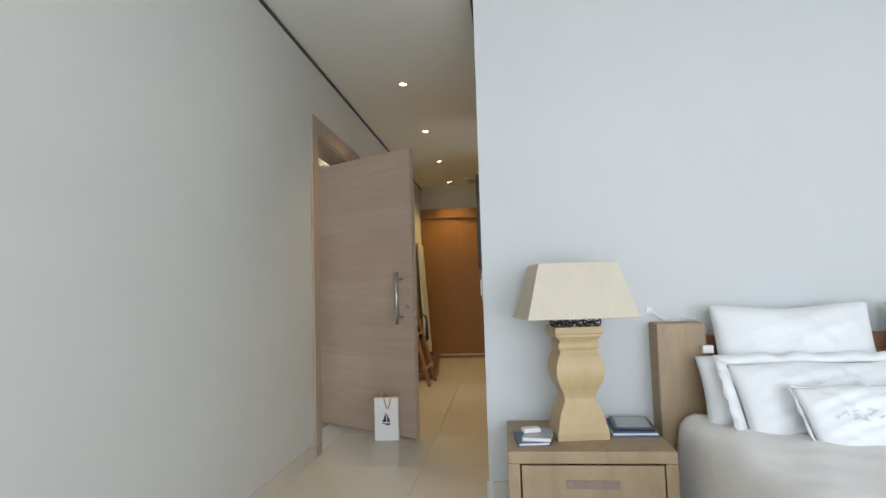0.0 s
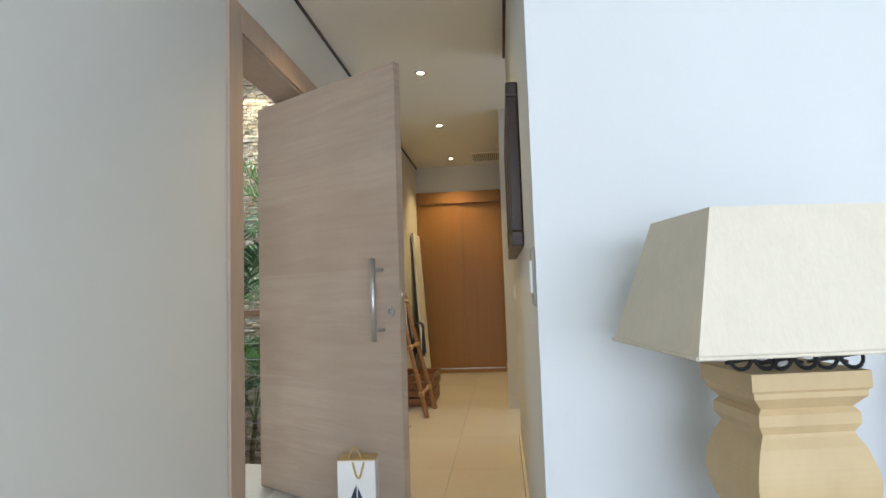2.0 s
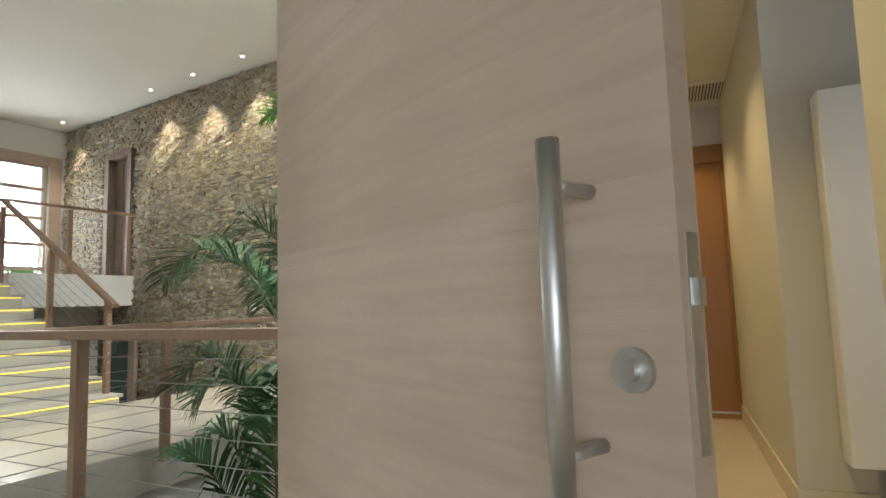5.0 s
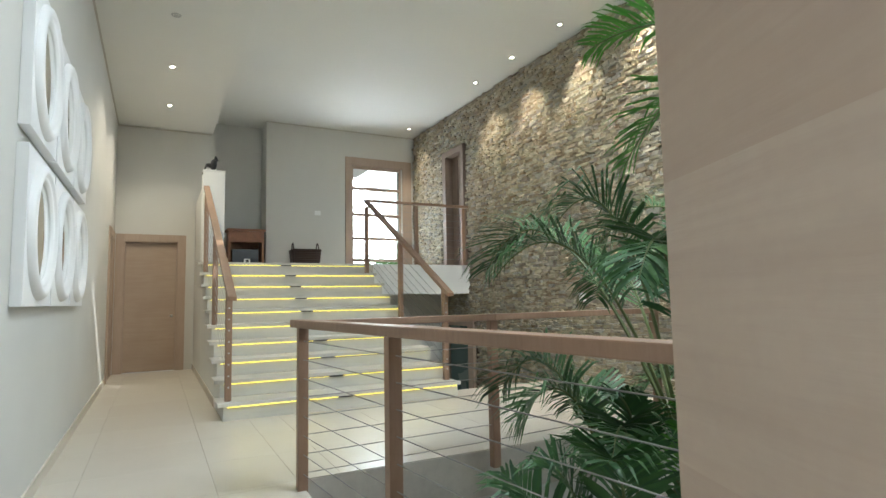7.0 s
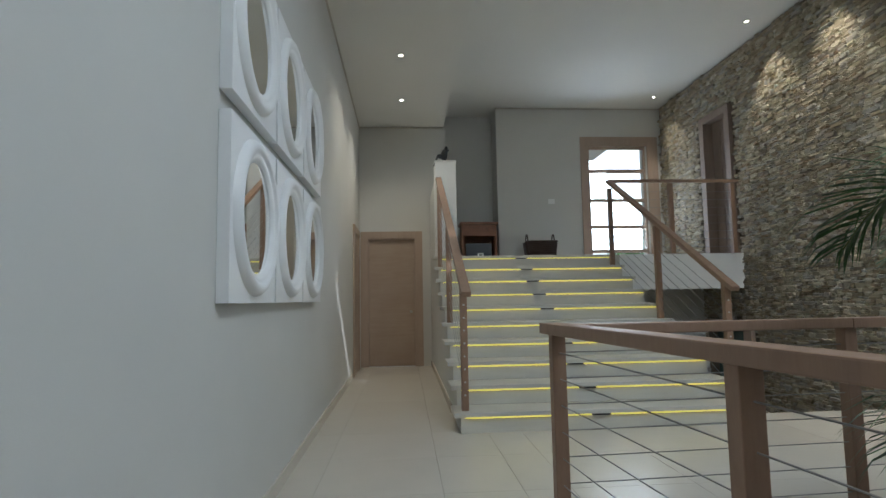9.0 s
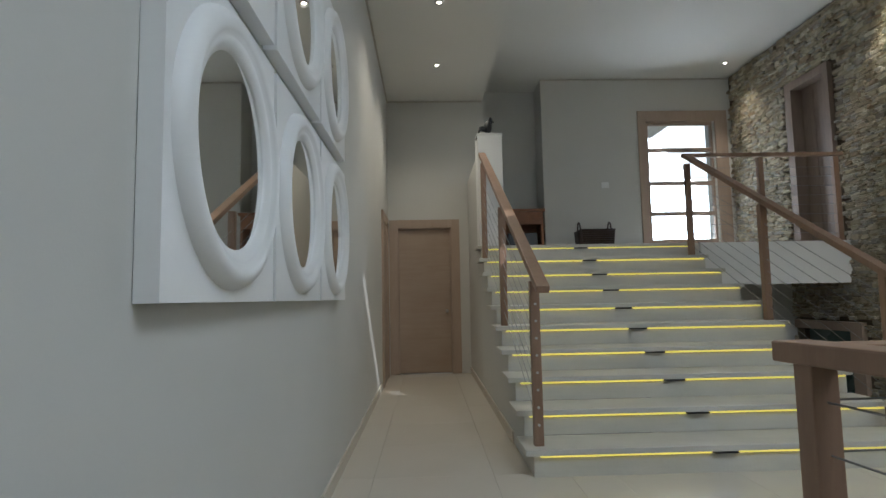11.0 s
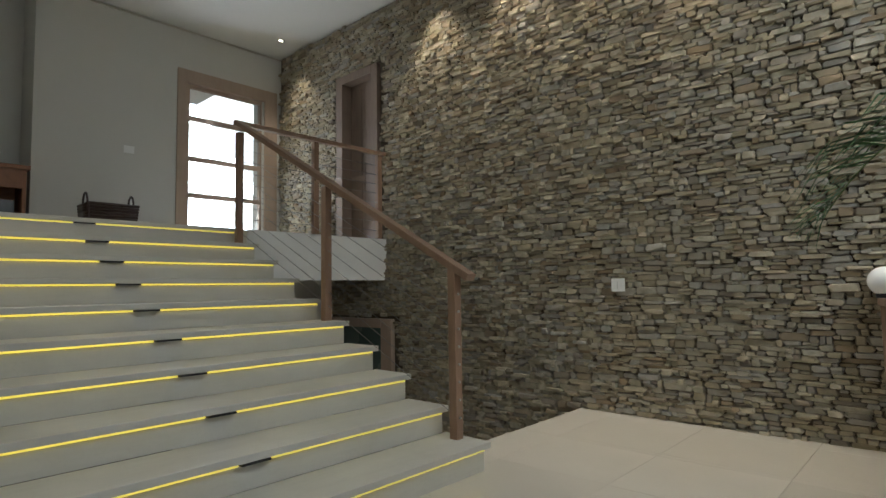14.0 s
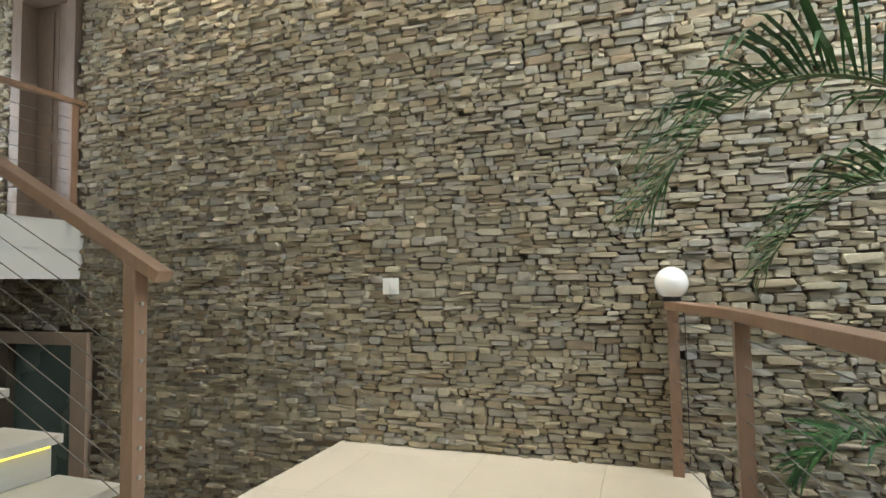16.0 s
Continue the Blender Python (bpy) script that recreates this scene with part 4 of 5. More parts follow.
for i in range(len(prof) - 1):
    (a0, b0), (a1, b1), (a2, b2), (a3, b3) = prof[max(i - 1, 0)], prof[i], prof[i + 1], prof[min(i + 2, len(prof) - 1)]
    for k in range(4):
        u = k / 4
        if abs(b2 - b1) > 0.024:
            w = 0.5 * (2 * a1 + (a2 - a0) * u + (2 * a0 - 5 * a1 + 4 * a2 - a3) * u * u + (3 * a1 - a0 - 3 * a2 + a3) * u ** 3)
        else:
            w = a1 + (a2 - a1) * u
        fine.append((w * 0.94, b1 + (b2 - b1) * u))
fine.append((prof[-1][0] * 0.94, prof[-1][1]))
rows_ = []
for w, z in fine:
    rows_.append([bm.verts.new((sx * w, sy * w * 0.8, z * 1.07)) for sx, sy in ((-1, -1), (1, -1), (1, 1), (-1, 1))])
for a, b in zip(rows_, rows_[1:]):
    for i in range(4):
        bm.faces.new((a[i], a[(i + 1) % 4], b[(i + 1) % 4], b[i]))
bm.faces.new(rows_[0])
bm.faces.new(rows_[-1])
part("base", bm, LAMPWOOD, lp)
bm = B()
bot, top = [], []
for sx, sy in ((-1, -1), (1, -1), (1, 1), (-1, 1)):
    bot.append(bm.verts.new((sx * 0.272, sy * 0.20, 0.592)))
    top.append(bm.verts.new((sx * 0.196, sy * 0.13, 0.862)))
for i in range(4):
    bm.faces.new((bot[i], bot[(i + 1) % 4], top[(i + 1) % 4], top[i]))
sh = part("shade", bm, SHADE, lp, "cream linen pyramid shade")
md = sh.modifiers.new("thickness", "SOLIDIFY")
md.thickness = 0.004
for nm, r_, z in (("trim", 0.0, 0.0),):
    bm = B()
    for a, b in zip([v for v in ((-0.274, -0.202), (0.274, -0.202), (0.274, 0.202), (-0.274, 0.202))], [v for v in ((0.274, -0.202), (0.274, 0.202), (-0.274, 0.202), (-0.274, -0.202))]):
        rod(bm, (*a, 0.594), (*b, 0.594), 0.004, 6)
    part("shade_trim", bm, SHADE, lp)
bm = B()
rod(bm, (0, 0, 0.50), (0, 0, 0.64), 0.018, 12)
rod(bm, (0, 0, 0.64), (0, 0, 0.72), 0.03, 12)
part("bulb_holder", bm, WHITE, lp)
for i, x in enumerate((-0.105, -0.03, 0.055)):
    g = thing("spectacles", "dark folded spectacles lying on the lamp's top", "spectacles", BED @ Matrix.Translation((1.762 + x, -1.275, 0.985)), "spectacles on the lamp")
    bm = B()
    ring(bm, 0.02, [(0.004, 0.0), (0.0, 0.004), (-0.004, 0.0), (0.0, -0.004), (0.004, 0.0)], 14, Matrix.Translation((0.0, 0, 0.022)) @ Matrix.Rotation(radians(80), 4, "X"))
    ring(bm, 0.02, [(0.004, 0.0), (0.0, 0.004), (-0.004, 0.0), (0.0, -0.004), (0.004, 0.0)], 14, Matrix.Translation((0.048, 0, 0.022)) @ Matrix.Rotation(radians(80), 4, "X"))
    part("rims", bm, BLACK, g)
    bm = B()
    rod(bm, (-0.02, 0.002, 0.03), (0.06, 0.04, 0.008), 0.004, 6)
    rod(bm, (0.066, 0.002, 0.03), (-0.01, 0.05, 0.008), 0.004, 6)
    part("arms", bm, BLACK, g)

bks = thing("book", "blue paperback lying on the nightstand", "book", BED @ Matrix.Translation((1.455, -1.42, 0.438)) @ Matrix.Rotation(radians(6), 4, "Z"), "bedside reading")
boxes_part("pages", [((0.004, 0.004, 0.003), (0.146, 0.2, 0.013))], PAPER, bks)
boxes_part("cover", [((0, 0, 0), (0.15, 0.205, 0.003)), ((0, 0, 0.013), (0.15, 0.205, 0.016))], BLUE, bks)
bk2 = thing("book", "grey blue book lying on the nightstand", "book", BED @ Matrix.Translation((1.47, -1.39, 0.454)) @ Matrix.Rotation(radians(-9), 4, "Z"), "bedside reading")
boxes_part("pages", [((0.003, 0.003, 0.003), (0.135, 0.18, 0.018))], PAPER, bk2)
boxes_part("cover", [((0, 0, 0), (0.138, 0.183, 0.003)), ((0, 0, 0.018), (0.138, 0.183, 0.021))], SCREEN, bk2)
bx = thing("tissue_packet", "small white and pink packet on the books", "packet", BED @ Matrix.Translation((1.485, -1.33, 0.475)) @ Matrix.Rotation(radians(15), 4, "Z"))
boxes_part("wrap", [((0, 0, 0), (0.085, 0.055, 0.022))], PAPER, bx, bevel=0.006)
tb = thing("tablet", "black tablet lying on blue magazines", "tablet", BED @ Matrix.Translation((1.93, -1.23, 0.466)) @ Matrix.Rotation(radians(-4), 4, "Z"))
boxes_part("body", [((0, 0, 0), (0.2, 0.26, 0.012))], BLACK, tb, bevel=0.004)
boxes_part("screen", [((0.018, 0.02, 0.0121), (0.182, 0.24, 0.0135))], SCREEN, tb)
mg = thing("magazine_stack", "thin stack of blue magazines on the nightstand", "magazines", BED @ Matrix.Translation((1.912, -1.26, 0.438)))
for k in range(3):
    boxes_part("magazine", [((0.006 * k, 0.004 * k, 0.009 * k), (0.23 - 0.004 * k, 0.3, 0.0085 + 0.009 * k))], BLUE if k != 1 else PAPER, mg, bevel=0.002)

bed = thing("bed", "timber bed with a thick plank headboard", "bed", BED @ Matrix.Translation((2.205, -0.888, 0)))
for x in (0.0, 1.85):
    boxes_part("headboard_post", [((x, -0.17, 0), (x + 0.25, 0.0, 0.975))], BEDWOOD, bed, bevel=0.01)
boxes_part("headboard_panel", [((0.25, -0.10, 0.25), (1.85, -0.03, 0.90))], CRATEWOOD, bed, bevel=0.006)
boxes_part("side_rail", [((0.06, -2.2, 0.14), (0.10, -0.17, 0.36)), ((1.99, -2.2, 0.14), (2.03, -0.17, 0.36))], BEDWOOD, bed, bevel=0.005)
boxes_part("mattress", [((0.1, -2.2, 0.22), (2.0, -0.17, 0.50))], LINEN, bed, bevel=0.05)


def soft(name, label, cat, m, w, d, h, material, seed, group="", edge=0.0, puff=1.0):
    """A pillow: a plump lens of cloth with tucked corners, a seam and slight creases; local x width, y height, z thickness."""
    rnd = random.Random(seed)
    ph = [rnd.uniform(0, 6.28) for _ in range(6)]
    bm = B()
    nu, nv = 36, 24
    sides = []
    for sgn in (1, -1):
        rows = []
        for j in range(nv + 1):
            v = j / nv * 2 - 1
            row = []
            for i in range(nu + 1):
                u = i / nu * 2 - 1
                fu, fv = 1 - abs(u) ** 3.2, 1 - abs(v) ** 3.2
                t_ = max(fu * fv, 0) ** 0.55 * h / 2 * puff
                t_ += 0.012 * math.sin(3.1 * u + 2.3 * v + ph[0]) * fu * fv + 0.008 * math.sin(9 * u + 5 * v + ph[1]) * fu * fv + 0.006 * math.sin(17 * v - 8 * u + ph[4]) * fu * fv + 0.004 * math.sin(23 * u + 11 * v * abs(v) + ph[3]) * fu
                x = u * w / 2 * (1 - 0.04 * (1 - v * v) * abs(u))
                y = v * d / 2 * (1 - 0.05 * (1 - u * u) * abs(v)) + 0.008 * math.sin(4 * u + ph[2]) * abs(v)
                row.append((x, y, sgn * t_))
            rows.append(row)
        sides.append(rows)
    for k, rows in enumerate(sides):
        vs = [[bm.verts.new(p) for p in row] for row in rows]
        for j in range(nv):
            for i in range(nu):
                q = (vs[j][i], vs[j][i + 1], vs[j + 1][i + 1], vs[j + 1][i])
                bm.faces.new(q if k == 0 else q[::-1])
    bmesh.ops.remove_doubles(bm, verts=bm.verts, dist=1e-4)
    t = thing(name, label, cat, m, group)
    part("cushion", bm, material, t, smooth=True)
    if edge:
        bm = B()
        n = 40
        for (ax, ay), (bx_, by) in (((-1, -1), (1, -1)), ((1, -1), (1, 1)), ((1, 1), (-1, 1)), ((-1, 1), (-1, -1))):
            prev = None
            for i in range(n + 1):
                s_ = i / n
                x, y = ax + (bx_ - ax) * s_, ay + (by - ay) * s_
                off = edge * (1 + 0.10 * math.sin(i * 0.8 + seed))
                p0 = (x * w / 2 * 0.985, y * d / 2 * 0.97, 0)
                p1 = (x * w / 2 + (x / max(abs(x), abs(y))) * off * (abs(x) == 1), y * d / 2 + (y / max(abs(x), abs(y))) * off * (abs(y) == 1), 0.010 * math.sin(i * 0.55 + seed))
                cur = (bm.verts.new(p0), bm.verts.new(p1))
                if prev:
                    bm.faces.new((prev[0], prev[1], cur[1], cur[0]))
                prev = cur
        fl = part("flange", bm, material, t, smooth=True)
        md = fl.modifiers.new("thickness", "SOLIDIFY")
        md.thickness = 0.004
    return t


def lean(x, y, z, deg, yaw=0.0):
    return BED @ Matrix.Translation((x, y, z)) @ Matrix.Rotation(radians(yaw), 4, "Z") @ Matrix.Rotation(radians(90 - deg), 4, "X")


soft("pillow", "plump white pillow leaning on the headboard", "pillow", lean(2.86, -1.12, 0.815, 14), 0.78, 0.50, 0.22, LINEN, 1, "bed pillows")
soft("pillow", "plump white pillow leaning on the headboard", "pillow", lean(3.72, -1.12, 0.815, 14), 0.78, 0.50, 0.22, LINEN, 2, "bed pillows")
soft("pillow", "white pillow lying low behind the others", "pillow", lean(2.74, -1.25, 0.645, 22), 0.78, 0.38, 0.20, LINEN, 6, "bed pillows")
soft("pillow", "white pillow with a wide flange standing on the bed", "pillow", lean(2.82, -1.42, 0.625, 34, 3), 0.74, 0.42, 0.17, LINEN, 3, "bed pillows", 0.045)
soft("pillow", "white pillow with a wide flange standing on the bed", "pillow", lean(3.66, -1.45, 0.625, 34, -2), 0.74, 0.42, 0.17, LINEN, 9, "bed pillows", 0.045)
cush = soft("cushion", "cream cushion with pale blue embroidery on the bed", "cushion", lean(2.93, -1.66, 0.60, 40, 2), 0.62, 0.34, 0.13, LINEN, 4, "", 0.006)
THREAD = mat("pale_blue_thread", (0.73, 0.77, 0.81), 0.8)
rnd = random.Random(12)
for k in range(7):
    bm = B()
    cu, cv = -0.19 + 0.062 * k, rnd.uniform(-0.045, 0.045)
    for q_ in range(4):
        u, v = cu + rnd.uniform(-0.022, 0.022), cv + rnd.uniform(-0.02, 0.02)
        z = 0.066 * max((1 - abs(u / 0.31) ** 3.2) * (1 - abs(v / 0.17) ** 3.2), 0) ** 0.55 + 0.012
        bmesh.ops.create_uvsphere(bm, u_segments=8, v_segments=5, radius=1, matrix=Matrix.Translation((u, v, z)) @ Matrix.Rotation(rnd.uniform(0, 3), 4, "Z") @ Matrix.Diagonal((0.014, 0.005, 0.003, 1)))
    part("embroidered_flower", bm, THREAD, cush, "pale blue embroidered flower", True)

# quilt draped over the bed
bm = B()
nu, nv = 60, 56
rnd = random.Random(5)
rows_ = []
for j in range(nv + 1):
    y = -2.9 + (2.9 - 0.98) * j / nv
    row = []
    for i in range(nu + 1):
        s_ = -0.36 + 2.66 * i / nu
        if s_ < 0.0:
            x, z = 0.05 + 0.02 * math.sin(y * 9 + 1) * min(1, -s_ * 4) - 0.03 * (-s_), 0.52 - 0.09 + s_
        elif s_ < 0.14:
            a = s_ / 0.14 * math.pi / 2
            x, z = 0.05 + 0.09 * (1 - math.cos(a)), 0.43 + 0.09 * math.sin(a)
        else:
            x, z = 0.14 + (s_ - 0.14) * 0.93, 0.52
        z += 0.010 * math.sin(7 * x + 3 * y) * math.sin(4.3 * y) + 0.005 * math.sin(23 * x - 11 * y) + 0.003 * math.sin(31 * y + 13 * x)
        row.append(bm.verts.new((x, y, max(z, 0.05))))
    rows_.append(row)
for a, b in zip(rows_, rows_[1:]):
    for i in range(nu):
        bm.faces.new((a[i], a[i + 1], b[i + 1], b[i]))
q = solid("quilt", bm, QUILT, "rumpled beige quilt spread over the bed", "quilt", BED @ Matrix.Translation((2.205, -0.19, 0.015)), smooth=True)
md = q.modifiers.new("thickness", "SOLIDIFY")
md.thickness = 0.02

wc = thing("charger_cable", "white charger cable with a plug at the headboard", "cable", BED)
bm = B()
pts = [Vector((2.215 + 0.25 * k / 14, -0.91 - 0.02 * math.sin(k), 1.035 - 0.035 * math.sin(math.pi * min(1, k / 10)) - 0.004 * k)) for k in range(15)]
for a, b in zip(pts, pts[1:]):
    rod(bm, a, b, 0.004, 6)
part("cord", bm, WHITE, wc, smooth=True)
boxes_part("plug", [((2.42, -1.10, 0.82), (2.475, -1.06, 0.86))], WHITE, wc, bevel=0.004)
boxes_part("socket", [((2.195, WY - 0.012, 1.02), (2.23, WY, 1.055))], WHITE, wc, bevel=0.002)

# ---- palms ----


def frond(bm, base, ctrl, tip, leaflet, rnd, n):
    """One feather leaf: an arching stalk and two rows of narrow drooping leaflets."""
    seg = 22
    base, ctrl, tip = Vector(base), Vector(ctrl), Vector(tip)
    pts = [base * (1 - u) ** 2 + ctrl * 2 * u * (1 - u) + tip * u * u for u in [k / seg for k in range(seg + 1)]]
    for k, (a, b) in enumerate(zip(pts, pts[1:])):
        rod(bm, a, b, 0.012 * (1 - k / seg * 0.85) + 0.001, 5)
    leaves = []
    for s in range(n):
        f = 0.30 + 0.70 * s / n
        k = min(int(f * seg), seg - 1)
        o = pts[k].lerp(pts[k + 1], f * seg - k)
        t = (pts[k + 1] - pts[k]).normalized()
        side = t.cross(Vector((0, 0, 1)))
        side = side.normalized() if side.length > 0.05 else Vector((1, 0, 0))
        up = side.cross(t).normalized()
        g = (f - 0.30) / 0.70
        L = leaflet * (math.sin(math.pi * min(1, g * 0.80 + 0.16)) ** 0.6) * rnd.uniform(0.85, 1.1)
        for sg in (1, -1):
            if rnd.random() < 0.04:
                continue
            fwd = 0.55 + 0.55 * g + rnd.uniform(-0.1, 0.1)
            d = (side * sg + t * fwd + up * rnd.uniform(0.1, 0.75)).normalized()
            w = 0.0075 + 0.004 * rnd.random()
            wd = d.cross(up).normalized() * w
            q0, q1, q2, q3 = o, o + d * L * 0.35, o + d * L * 0.72 - Vector((0, 0, L * 0.09)), o + d * L * 0.97 - Vector((0, 0, L * rnd.uniform(0.2, 0.42)))
            leaves.append((q0 - wd * 0.4, q0 + wd * 0.4, q1 - wd, q1 + wd, q2 - wd * 0.8, q2 + wd * 0.8, q3))
    return leaves


def palm(x, y, z0, crown, fronds, label, seed, young=()):
    """A feather palm: a slim ringed stem and arching leaves, given by the top of the arch, the tip and the leaflets' length."""
    rnd = random.Random(seed)
    t = thing("palm", label, "palm", Matrix.Translation((x, y, 0)), "palms of the court")
    bm = B()
    prev = Vector((0, 0, z0))
    k = 14
    for i in range(1, k + 1):
        p = Vector((0.03 * math.sin(i * 0.5 + seed), 0.03 * math.cos(i * 0.4 + seed), z0 + (crown - z0) * i / k)) if i < k else Vector((0, 0, crown + 0.03))
        rod(bm, prev, p, 0.05 - 0.018 * i / k, 10, 0.046 - 0.018 * i / k)
        prev = p
    part("trunk", bm, TRUNK, t, smooth=True)
    for n, (ctrl, tip, leaflet) in enumerate(fronds):
        bm = B()
        here = Vector((x, y, 0))
        reach = (Vector(tip) - here - Vector((0, 0, crown))).length
        lv = frond(bm, (0, 0, crown), Vector(ctrl) - here, Vector(tip) - here, leaflet, rnd, int(26 + reach * 17))
        st = part("stalk", bm, STALK, t)
        bm = B()
        for a, b, c, d, e, f, g in lv:
            v = [bm.verts.new(p) for p in (a, b, c, d, e, f, g)]
            bm.faces.new((v[0], v[1], v[3], v[2]))
            bm.faces.new((v[2], v[3], v[5], v[4]))
            bm.faces.new((v[4], v[5], v[6]))
        fresh = n in young
        part("foliage", bm, FRESH if fresh else LEAF, st, "bright green young leaflets" if fresh else "deep green narrow leaflets")


palm(-3.45, 7.45, -1.9, 0.30, [((-4.15, 7.15, 2.25), (-4.66, 6.93, 1.38), 0.50), ((-4.2, 7.75, 2.05), (-4.7, 8.0, 1.15), 0.48), ((-3.5, 7.15, 2.2), (-3.75, 6.85, 1.6), 0.46), ((-3.0, 6.95, 1.9), (-2.9, 6.6, 1.25), 0.42), ((-3.7, 7.0, 2.0), (-3.95, 6.55, 1.3), 0.42), ((-3.2, 8.0, 2.0), (-3.0, 8.7, 1.2), 0.42), ((-2.9, 7.3, 2.0), (-2.65, 7.2, 1.5), 0.36), ((-3.6, 7.9, 2.15), (-3.9, 8.4, 1.5), 0.42)], "feather palm with arching deep green leaves", 1)
palm(-3.6, 8.95, -1.9, 0.85, [((-4.81, 8.92, 2.75), (-5.50, 8.63, 1.49), 0.72), ((-4.5, 9.2, 2.15), (-5.02, 9.2, 1.22), 0.5), ((-3.6, 8.5, 2.25), (-3.9, 8.0, 1.4), 0.42), ((-3.0, 8.8, 2.4), (-2.7, 8.6, 1.5), 0.4), ((-3.5, 9.2, 2.5), (-3.4, 9.45, 1.9), 0.36)], "feather palm arching over the railing", 2)
palm(-2.45, 7.45, -1.9, 1.45, [((-2.75, 7.15, 2.75), (-3.28, 6.75, 2.45), 0.40), ((-2.85, 7.2, 2.75), (-3.3, 6.95, 1.85), 0.42), ((-2.7, 7.3, 2.2), (-3.05, 7.0, 1.55), 0.34), ((-2.6, 7.9, 2.7), (-3.0, 8.4, 2.1), 0.4), ((-2.5, 7.1, 2.4), (-2.55, 6.65, 1.75), 0.36), ((-2.5, 7.8, 2.3), (-2.6, 8.2, 1.6), 0.34)], "tall feather palm of the planting court", 3, (0, 1, 2))
palm(-3.42, 7.1, -1.9, -0.35, [((-3.85, 6.9, 1.3), (-4.2, 6.74, 0.6), 0.46), ((-3.55, 6.8, 1.1), (-3.65, 6.5, 0.55), 0.42), ((-3.9, 7.3, 1.0), (-4.35, 7.4, 0.4), 0.38), ((-3.2, 6.8, 0.9), (-3.0, 6.5, 0.5), 0.36), ((-3.3, 7.5, 1.0), (-3.2, 7.9, 0.5), 0.36), ((-3.0, 7.1, 0.9), (-2.7, 7.0, 0.6), 0.34), ((-3.25, 6.95, 0.75), (-3.25, 6.75, 0.7), 0.2)], "young feather palm low in the bed", 4, (5,))
palm(-2.95, 6.55, -1.9, -0.75, [((-3.15, 6.42, 0.25), (-3.5, 6.28, 0.32), 0.40), ((-3.05, 6.42, 0.5), (-3.2, 6.3, 0.45), 0.36), ((-2.8, 6.4, 0.7), (-2.7, 6.2, 0.6), 0.34), ((-2.75, 6.6, 0.4), (-2.5, 6.65, 0.35), 0.30), ((-2.9, 6.8, 0.4), (-2.85, 7.0, 0.3), 0.32), ((-2.7, 6.4, 0.2), (-2.45, 6.35, 0.2), 0.28)], "bushy young palm beside the railing", 5)
palm(-4.0, 8.9, -1.9, -0.5, [((-4.55, 8.9, 0.95), (-4.98, 8.88, 0.45), 0.36), ((-4.3, 8.6, 0.9), (-4.55, 8.25, 0.4), 0.36), ((-3.8, 9.2, 0.8), (-3.7, 9.5, 0.4), 0.32), ((-3.7, 8.7, 0.9), (-3.4, 8.5, 0.5), 0.34), ((-4.2, 9.3, 0.7), (-4.4, 9.6, 0.25), 0.3)], "young feather palm against the stone wall", 6)

# shrub on the terrace, seen through the glazed door
shrub = thing("shrub", "leafy green shrub on the sunlit terrace", "shrub", Matrix.Translation((-18.0, 11.5, 1.74)))
rnd = random.Random(31)
bm = B()
tips = []
for k in range(16):
    a, r = rnd.uniform(0, 6.28), rnd.uniform(0.15, 0.75)
    tip = Vector((math.cos(a) * r, math.sin(a) * r, rnd.uniform(0.6, 1.35)))
    rod(bm, (0, 0, 0), tip, 0.016, 5, 0.005)
    tips.append(tip)
part("stem", bm, STALK, shrub)
bm = B()
for k in range(1400):
    c = rnd.choice(tips) * rnd.uniform(0.5, 1.05) + Vector([rnd.gauss(0, 0.12) for _ in range(3)])
    u = Vector([rnd.uniform(-1, 1) for _ in range(3)]).normalized() * rnd.uniform(0.035, 0.07)
    w = u.cross(Vector([rnd.uniform(-1, 1) for _ in range(3)])).normalized() * 0.02
    bm.faces.new([bm.verts.new(p) for p in (c - u, c + w, c + u, c - w)])
part("foliage", bm, FRESH, shrub)

# ---- ledge stone wall ----
WX0, WX1, WZ0, WZ1 = XW, -1.0, -1.9, HZ
wall_stone = structure("wall_stone", [((XW - 0.3, SY + 0.02, WZ0 - 0.2), (-11.6, SY + 0.6, WZ1)), ((-11.6, SY + 0.02, 0.72), (-11.5, SY + 0.6, WZ1)), ((-11.5, SY + 0.02, 0.72), (-10.7, SY + 0.6, 1.8)), ((-11.5, SY + 0.02, 4.2), (-10.7, SY + 0.6, WZ1)), ((-10.7, SY + 0.02, 0.72), (-10.6, SY + 0.6, WZ1)), ((-10.6, SY + 0.02, WZ0 - 0.2), (-0.6, SY + 0.6, WZ1)), ((-11.5, SY + 0.5, 1.8), (-11.42, SY + 0.6, 4.2)), ((-11.06, SY + 0.5, 1.8), (-10.7, SY + 0.6, 4.2))], MORTAR, "rustic wall of dry-stacked ledge stones")
lower = thing("lower_door", "dark green lower door with a pale oak casing", "door")
boxes_part("leaf", [((-11.6, SY + 0.10, -1.7), (-10.6, SY + 0.15, 0.72))], DEEPGREEN, lower)
boxes_part("casing", [((-10.62, SY - 0.05, -1.7), (-10.42, SY + 0.02, 0.78))], FRAME_OAK, lower, bevel=0.005)
boxes_part("head_casing", [((-11.7, SY - 0.05, 0.66), (-10.621, SY + 0.02, 0.78))], FRAME_OAK, lower, bevel=0.005)
rnd = random.Random(77)


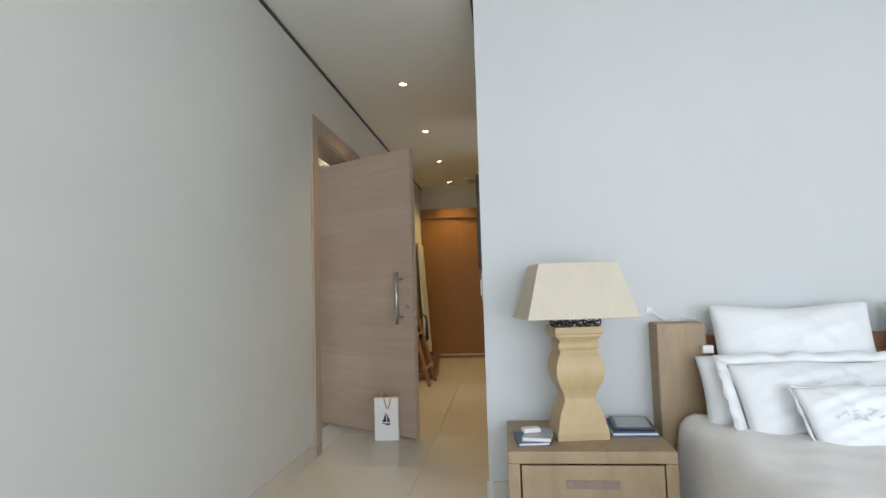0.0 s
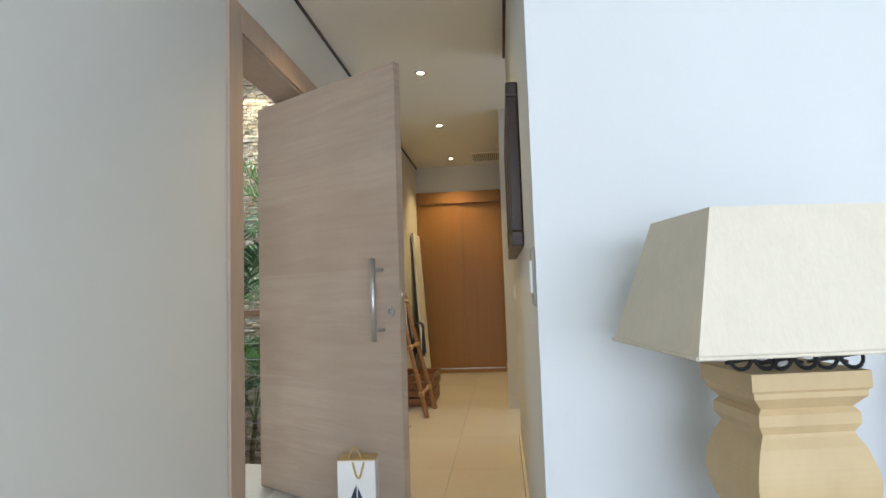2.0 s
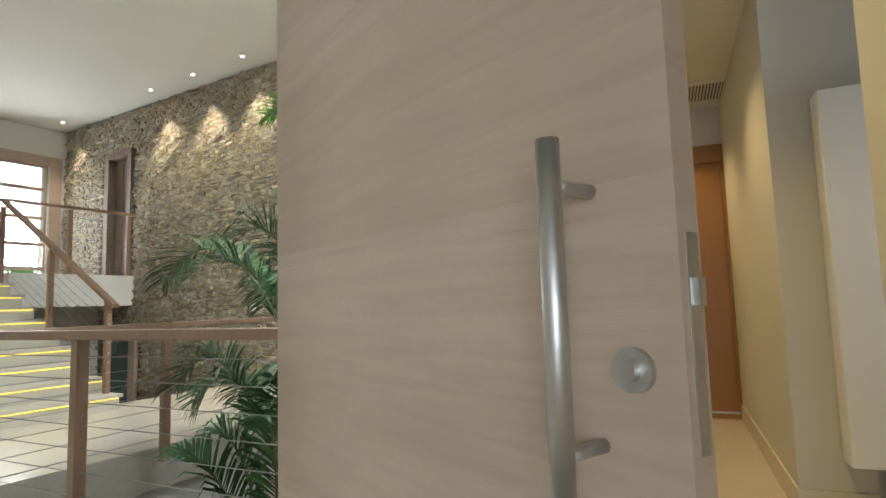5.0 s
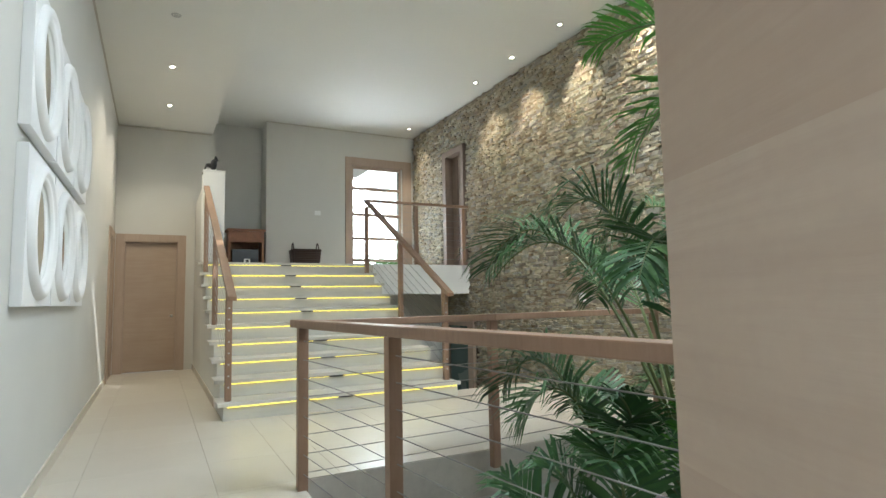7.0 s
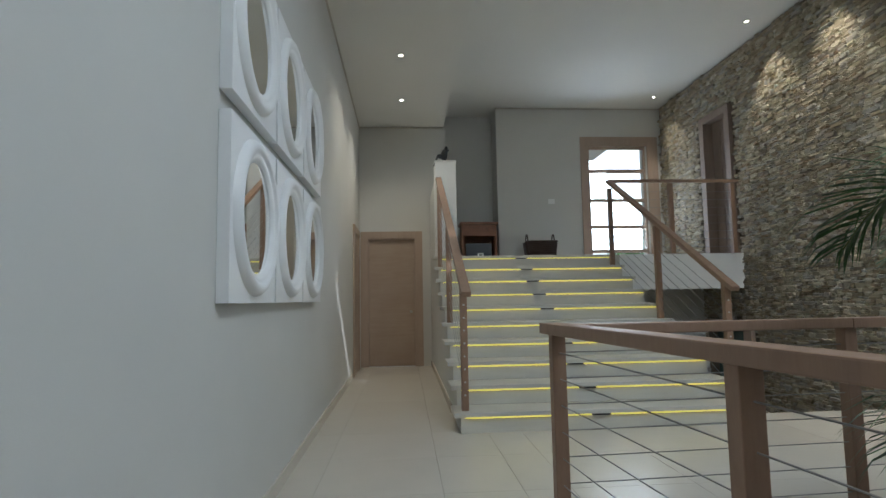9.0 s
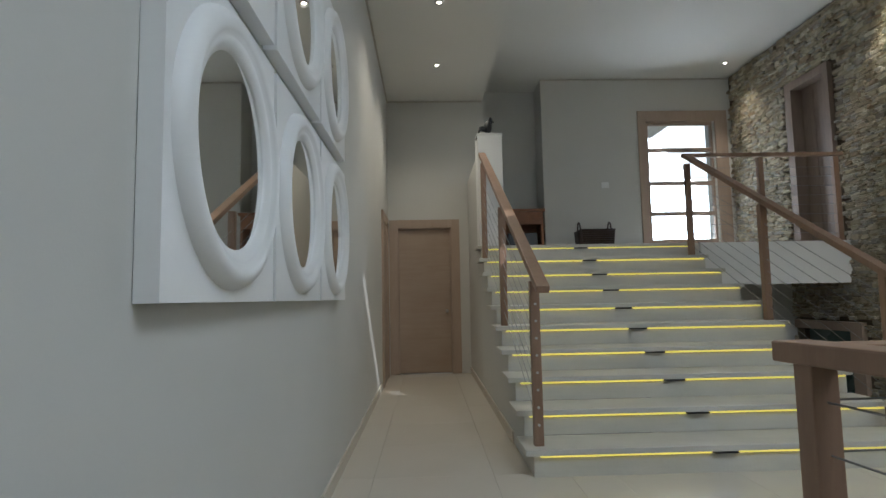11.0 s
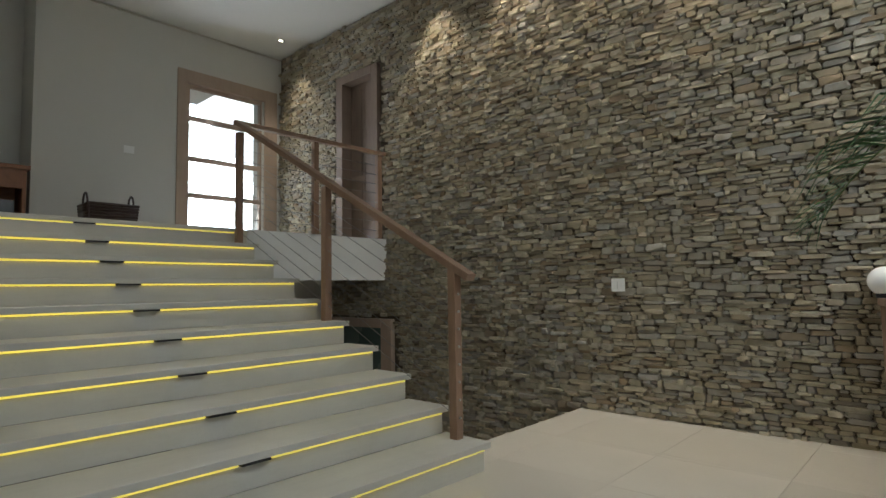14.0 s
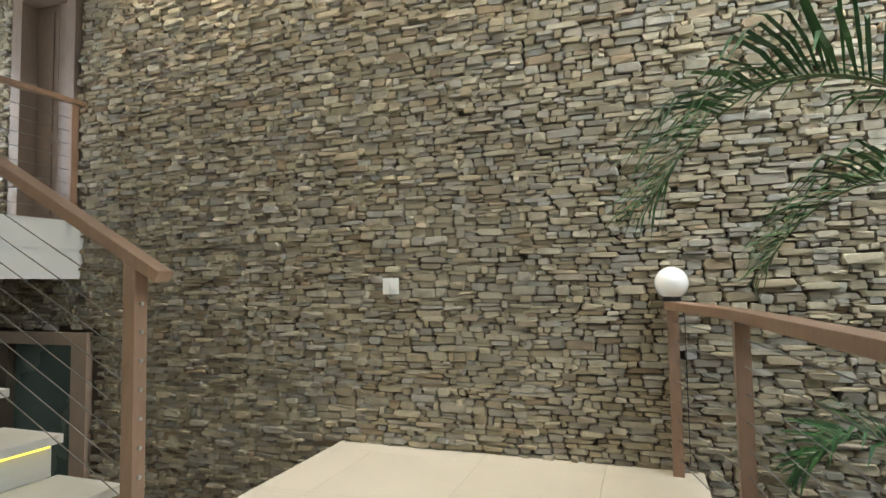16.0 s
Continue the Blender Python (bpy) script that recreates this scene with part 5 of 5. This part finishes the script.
def stone_shape(w, h, depth, rnd):
    """Corners of a rough slab with an uneven six-sided outline: back rim, chamfer rim and a smaller crooked face."""
    j = lambda s: rnd.uniform(-s, s) * (0.5 + h * 14)
    cx, cz = w / 2, h / 2
    e = min(w * 0.14, 0.018)
    rim = [(j(.004), cz + j(.008)), (rnd.uniform(0.2, 1.2) * e, j(.003)), (w - rnd.uniform(0.2, 1.2) * e, j(.003)), (w + j(.004), cz + j(.010)), (w - rnd.uniform(0.1, 1.3) * e, h + j(.004)), (rnd.uniform(0.1, 1.3) * e, h + j(.004))]
    back = [(x, 0.03, z) for x, z in rim]
    mid = [(x, -depth * 0.75 + j(.003), z) for x, z in rim]
    face = [(cx + (x - cx) * rnd.uniform(0.80, 0.93), -depth + j(.005), cz + (z - cz) * rnd.uniform(0.68, 0.9)) for x, z in rim]
    return back + mid + face


FACES = [(12, 13, 14, 15, 16, 17)] + [(a, (a + 1) % 6, (a + 1) % 6 + 6, a + 6) for a in range(6)] + [(a + 6, (a + 1) % 6 + 6, (a + 1) % 6 + 12, a + 12) for a in range(6)]
stones = []


def set_stone(x, z, w, h):
    if z + h < WZ1 - 0.002 and WX0 - 0.02 < x and x + w < WX1 and not (-11.58 < x + w and x < -10.64 and 1.76 < z + h and z < 4.26) and not (-11.72 < x + w and x < -10.41 and z < 0.79):
        stones.append((x, z, w, h, rnd.choice((0.012, 0.017, 0.023, 0.030, 0.042)) + rnd.uniform(-0.004, 0.006)))


# short bands of wavering courses; some stones are stacked two or three thin ones high
x0 = WX0
while x0 < WX1:
    wband = rnd.uniform(0.45, 1.0)
    z = WZ0 + rnd.uniform(-0.05, 0.02)
    p1, p2 = rnd.uniform(0, 6), rnd.uniform(0, 6)
    while z < WZ1 - 0.01:
        h = rnd.choice((0.028, 0.034, 0.040, 0.046, 0.053, 0.066))
        x = x0 + rnd.uniform(-0.12, 0.05)
        xe = x0 + wband
        while x < xe - 0.02:
            w = rnd.choice((0.045, 0.06, 0.08, 0.10, 0.12, 0.145, 0.175, 0.21)) * rnd.uniform(0.85, 1.15)
            if x + w > xe + 0.08:
                w = max(xe + rnd.uniform(-0.02, 0.08) - x, 0.05)
            dz = 0.010 * math.sin(5.0 * x + p1 + z * 3) + 0.006 * math.sin(13 * x + p2)
            r = rnd.random()
            if h > 0.045 and r < 0.30:
                k = rnd.uniform(0.38, 0.62)
                set_stone(x, z + dz, w * rnd.uniform(0.9, 1.05), h * k)
                cut = rnd.uniform(0.3, 0.7)
                if w > 0.13:
                    set_stone(x, z + dz + h * k, w * cut, h * (1 - k))
                    set_stone(x + w * cut, z + dz + h * k, w * (1 - cut), h * (1 - k) * rnd.uniform(0.85, 1.0))
                else:
                    set_stone(x, z + dz + h * k, w, h * (1 - k))
            else:
                set_stone(x, z + dz, w, h * rnd.uniform(0.96, 1.08))
            x += w
        z += h
    x0 += wband

near = [s for s in stones if -7.1 < s[0] < -5.5 and 0.45 < s[1] < 2.1]
near = set(near[:300])
vs, fs = [], []
for s in stones:
    if s in near:
        continue
    k = len(vs)
    vs += [(s[0] + px, SY + 0.03 + py, s[1] + pz) for px, py, pz in stone_shape(s[2], s[3], s[4] + 0.03, rnd)]
    fs += [tuple(k + q for q in f) for f in FACES]
me = bpy.data.meshes.new("stonework")
me.from_pydata(vs, [], fs)
me.materials.append(STONE)
sw = new("stonework", me)
sw.parent = wall_stone
tagged(sw, kind="stuff")
kinds = []
for k in range(30):
    me = bpy.data.meshes.new("stone")
    me.from_pydata(stone_shape(0.16, 0.048, 0.075, rnd), [], FACES)
    me.materials.append(STONE_ONE)
    kinds.append(me)
for s in sorted(near):
    ob = new("stone", rnd.choice(kinds))
    ob.parent = wall_stone
    ob.location = (s[0], SY + 0.03, s[1])
    ob.scale = (s[2] / 0.16, (s[4] + 0.03) / 0.075, s[3] / 0.048)

# ---- tiles last ----
fh = bpy.data.objects["floor_hall"]
lay(fh, XD, HY, FX, FY, 0.8, -6.6, 5.16)
lay(fh, FX, HY, -1.33, FY, 0.8, -6.6, 5.16)
lay(fh, -7.75, FY, FX, 9.1, 0.8, -6.6, 5.16)
lay(fh, -7.75, 9.1, -5.22, SY, 0.8, -6.6, 5.16)
fb = bpy.data.objects["floor_bedroom"]
lay(fb, 0.0, -3.2, RX, 5.62, 0.8, 0.02, 0.5, BED)
lay(fb, RX, -3.2, 5.9, WY, 0.8, 0.02, 0.5, BED)
lay(fb, RX, 1.85, 2.9, 3.17, 0.8, 0.02, 0.5, BED)
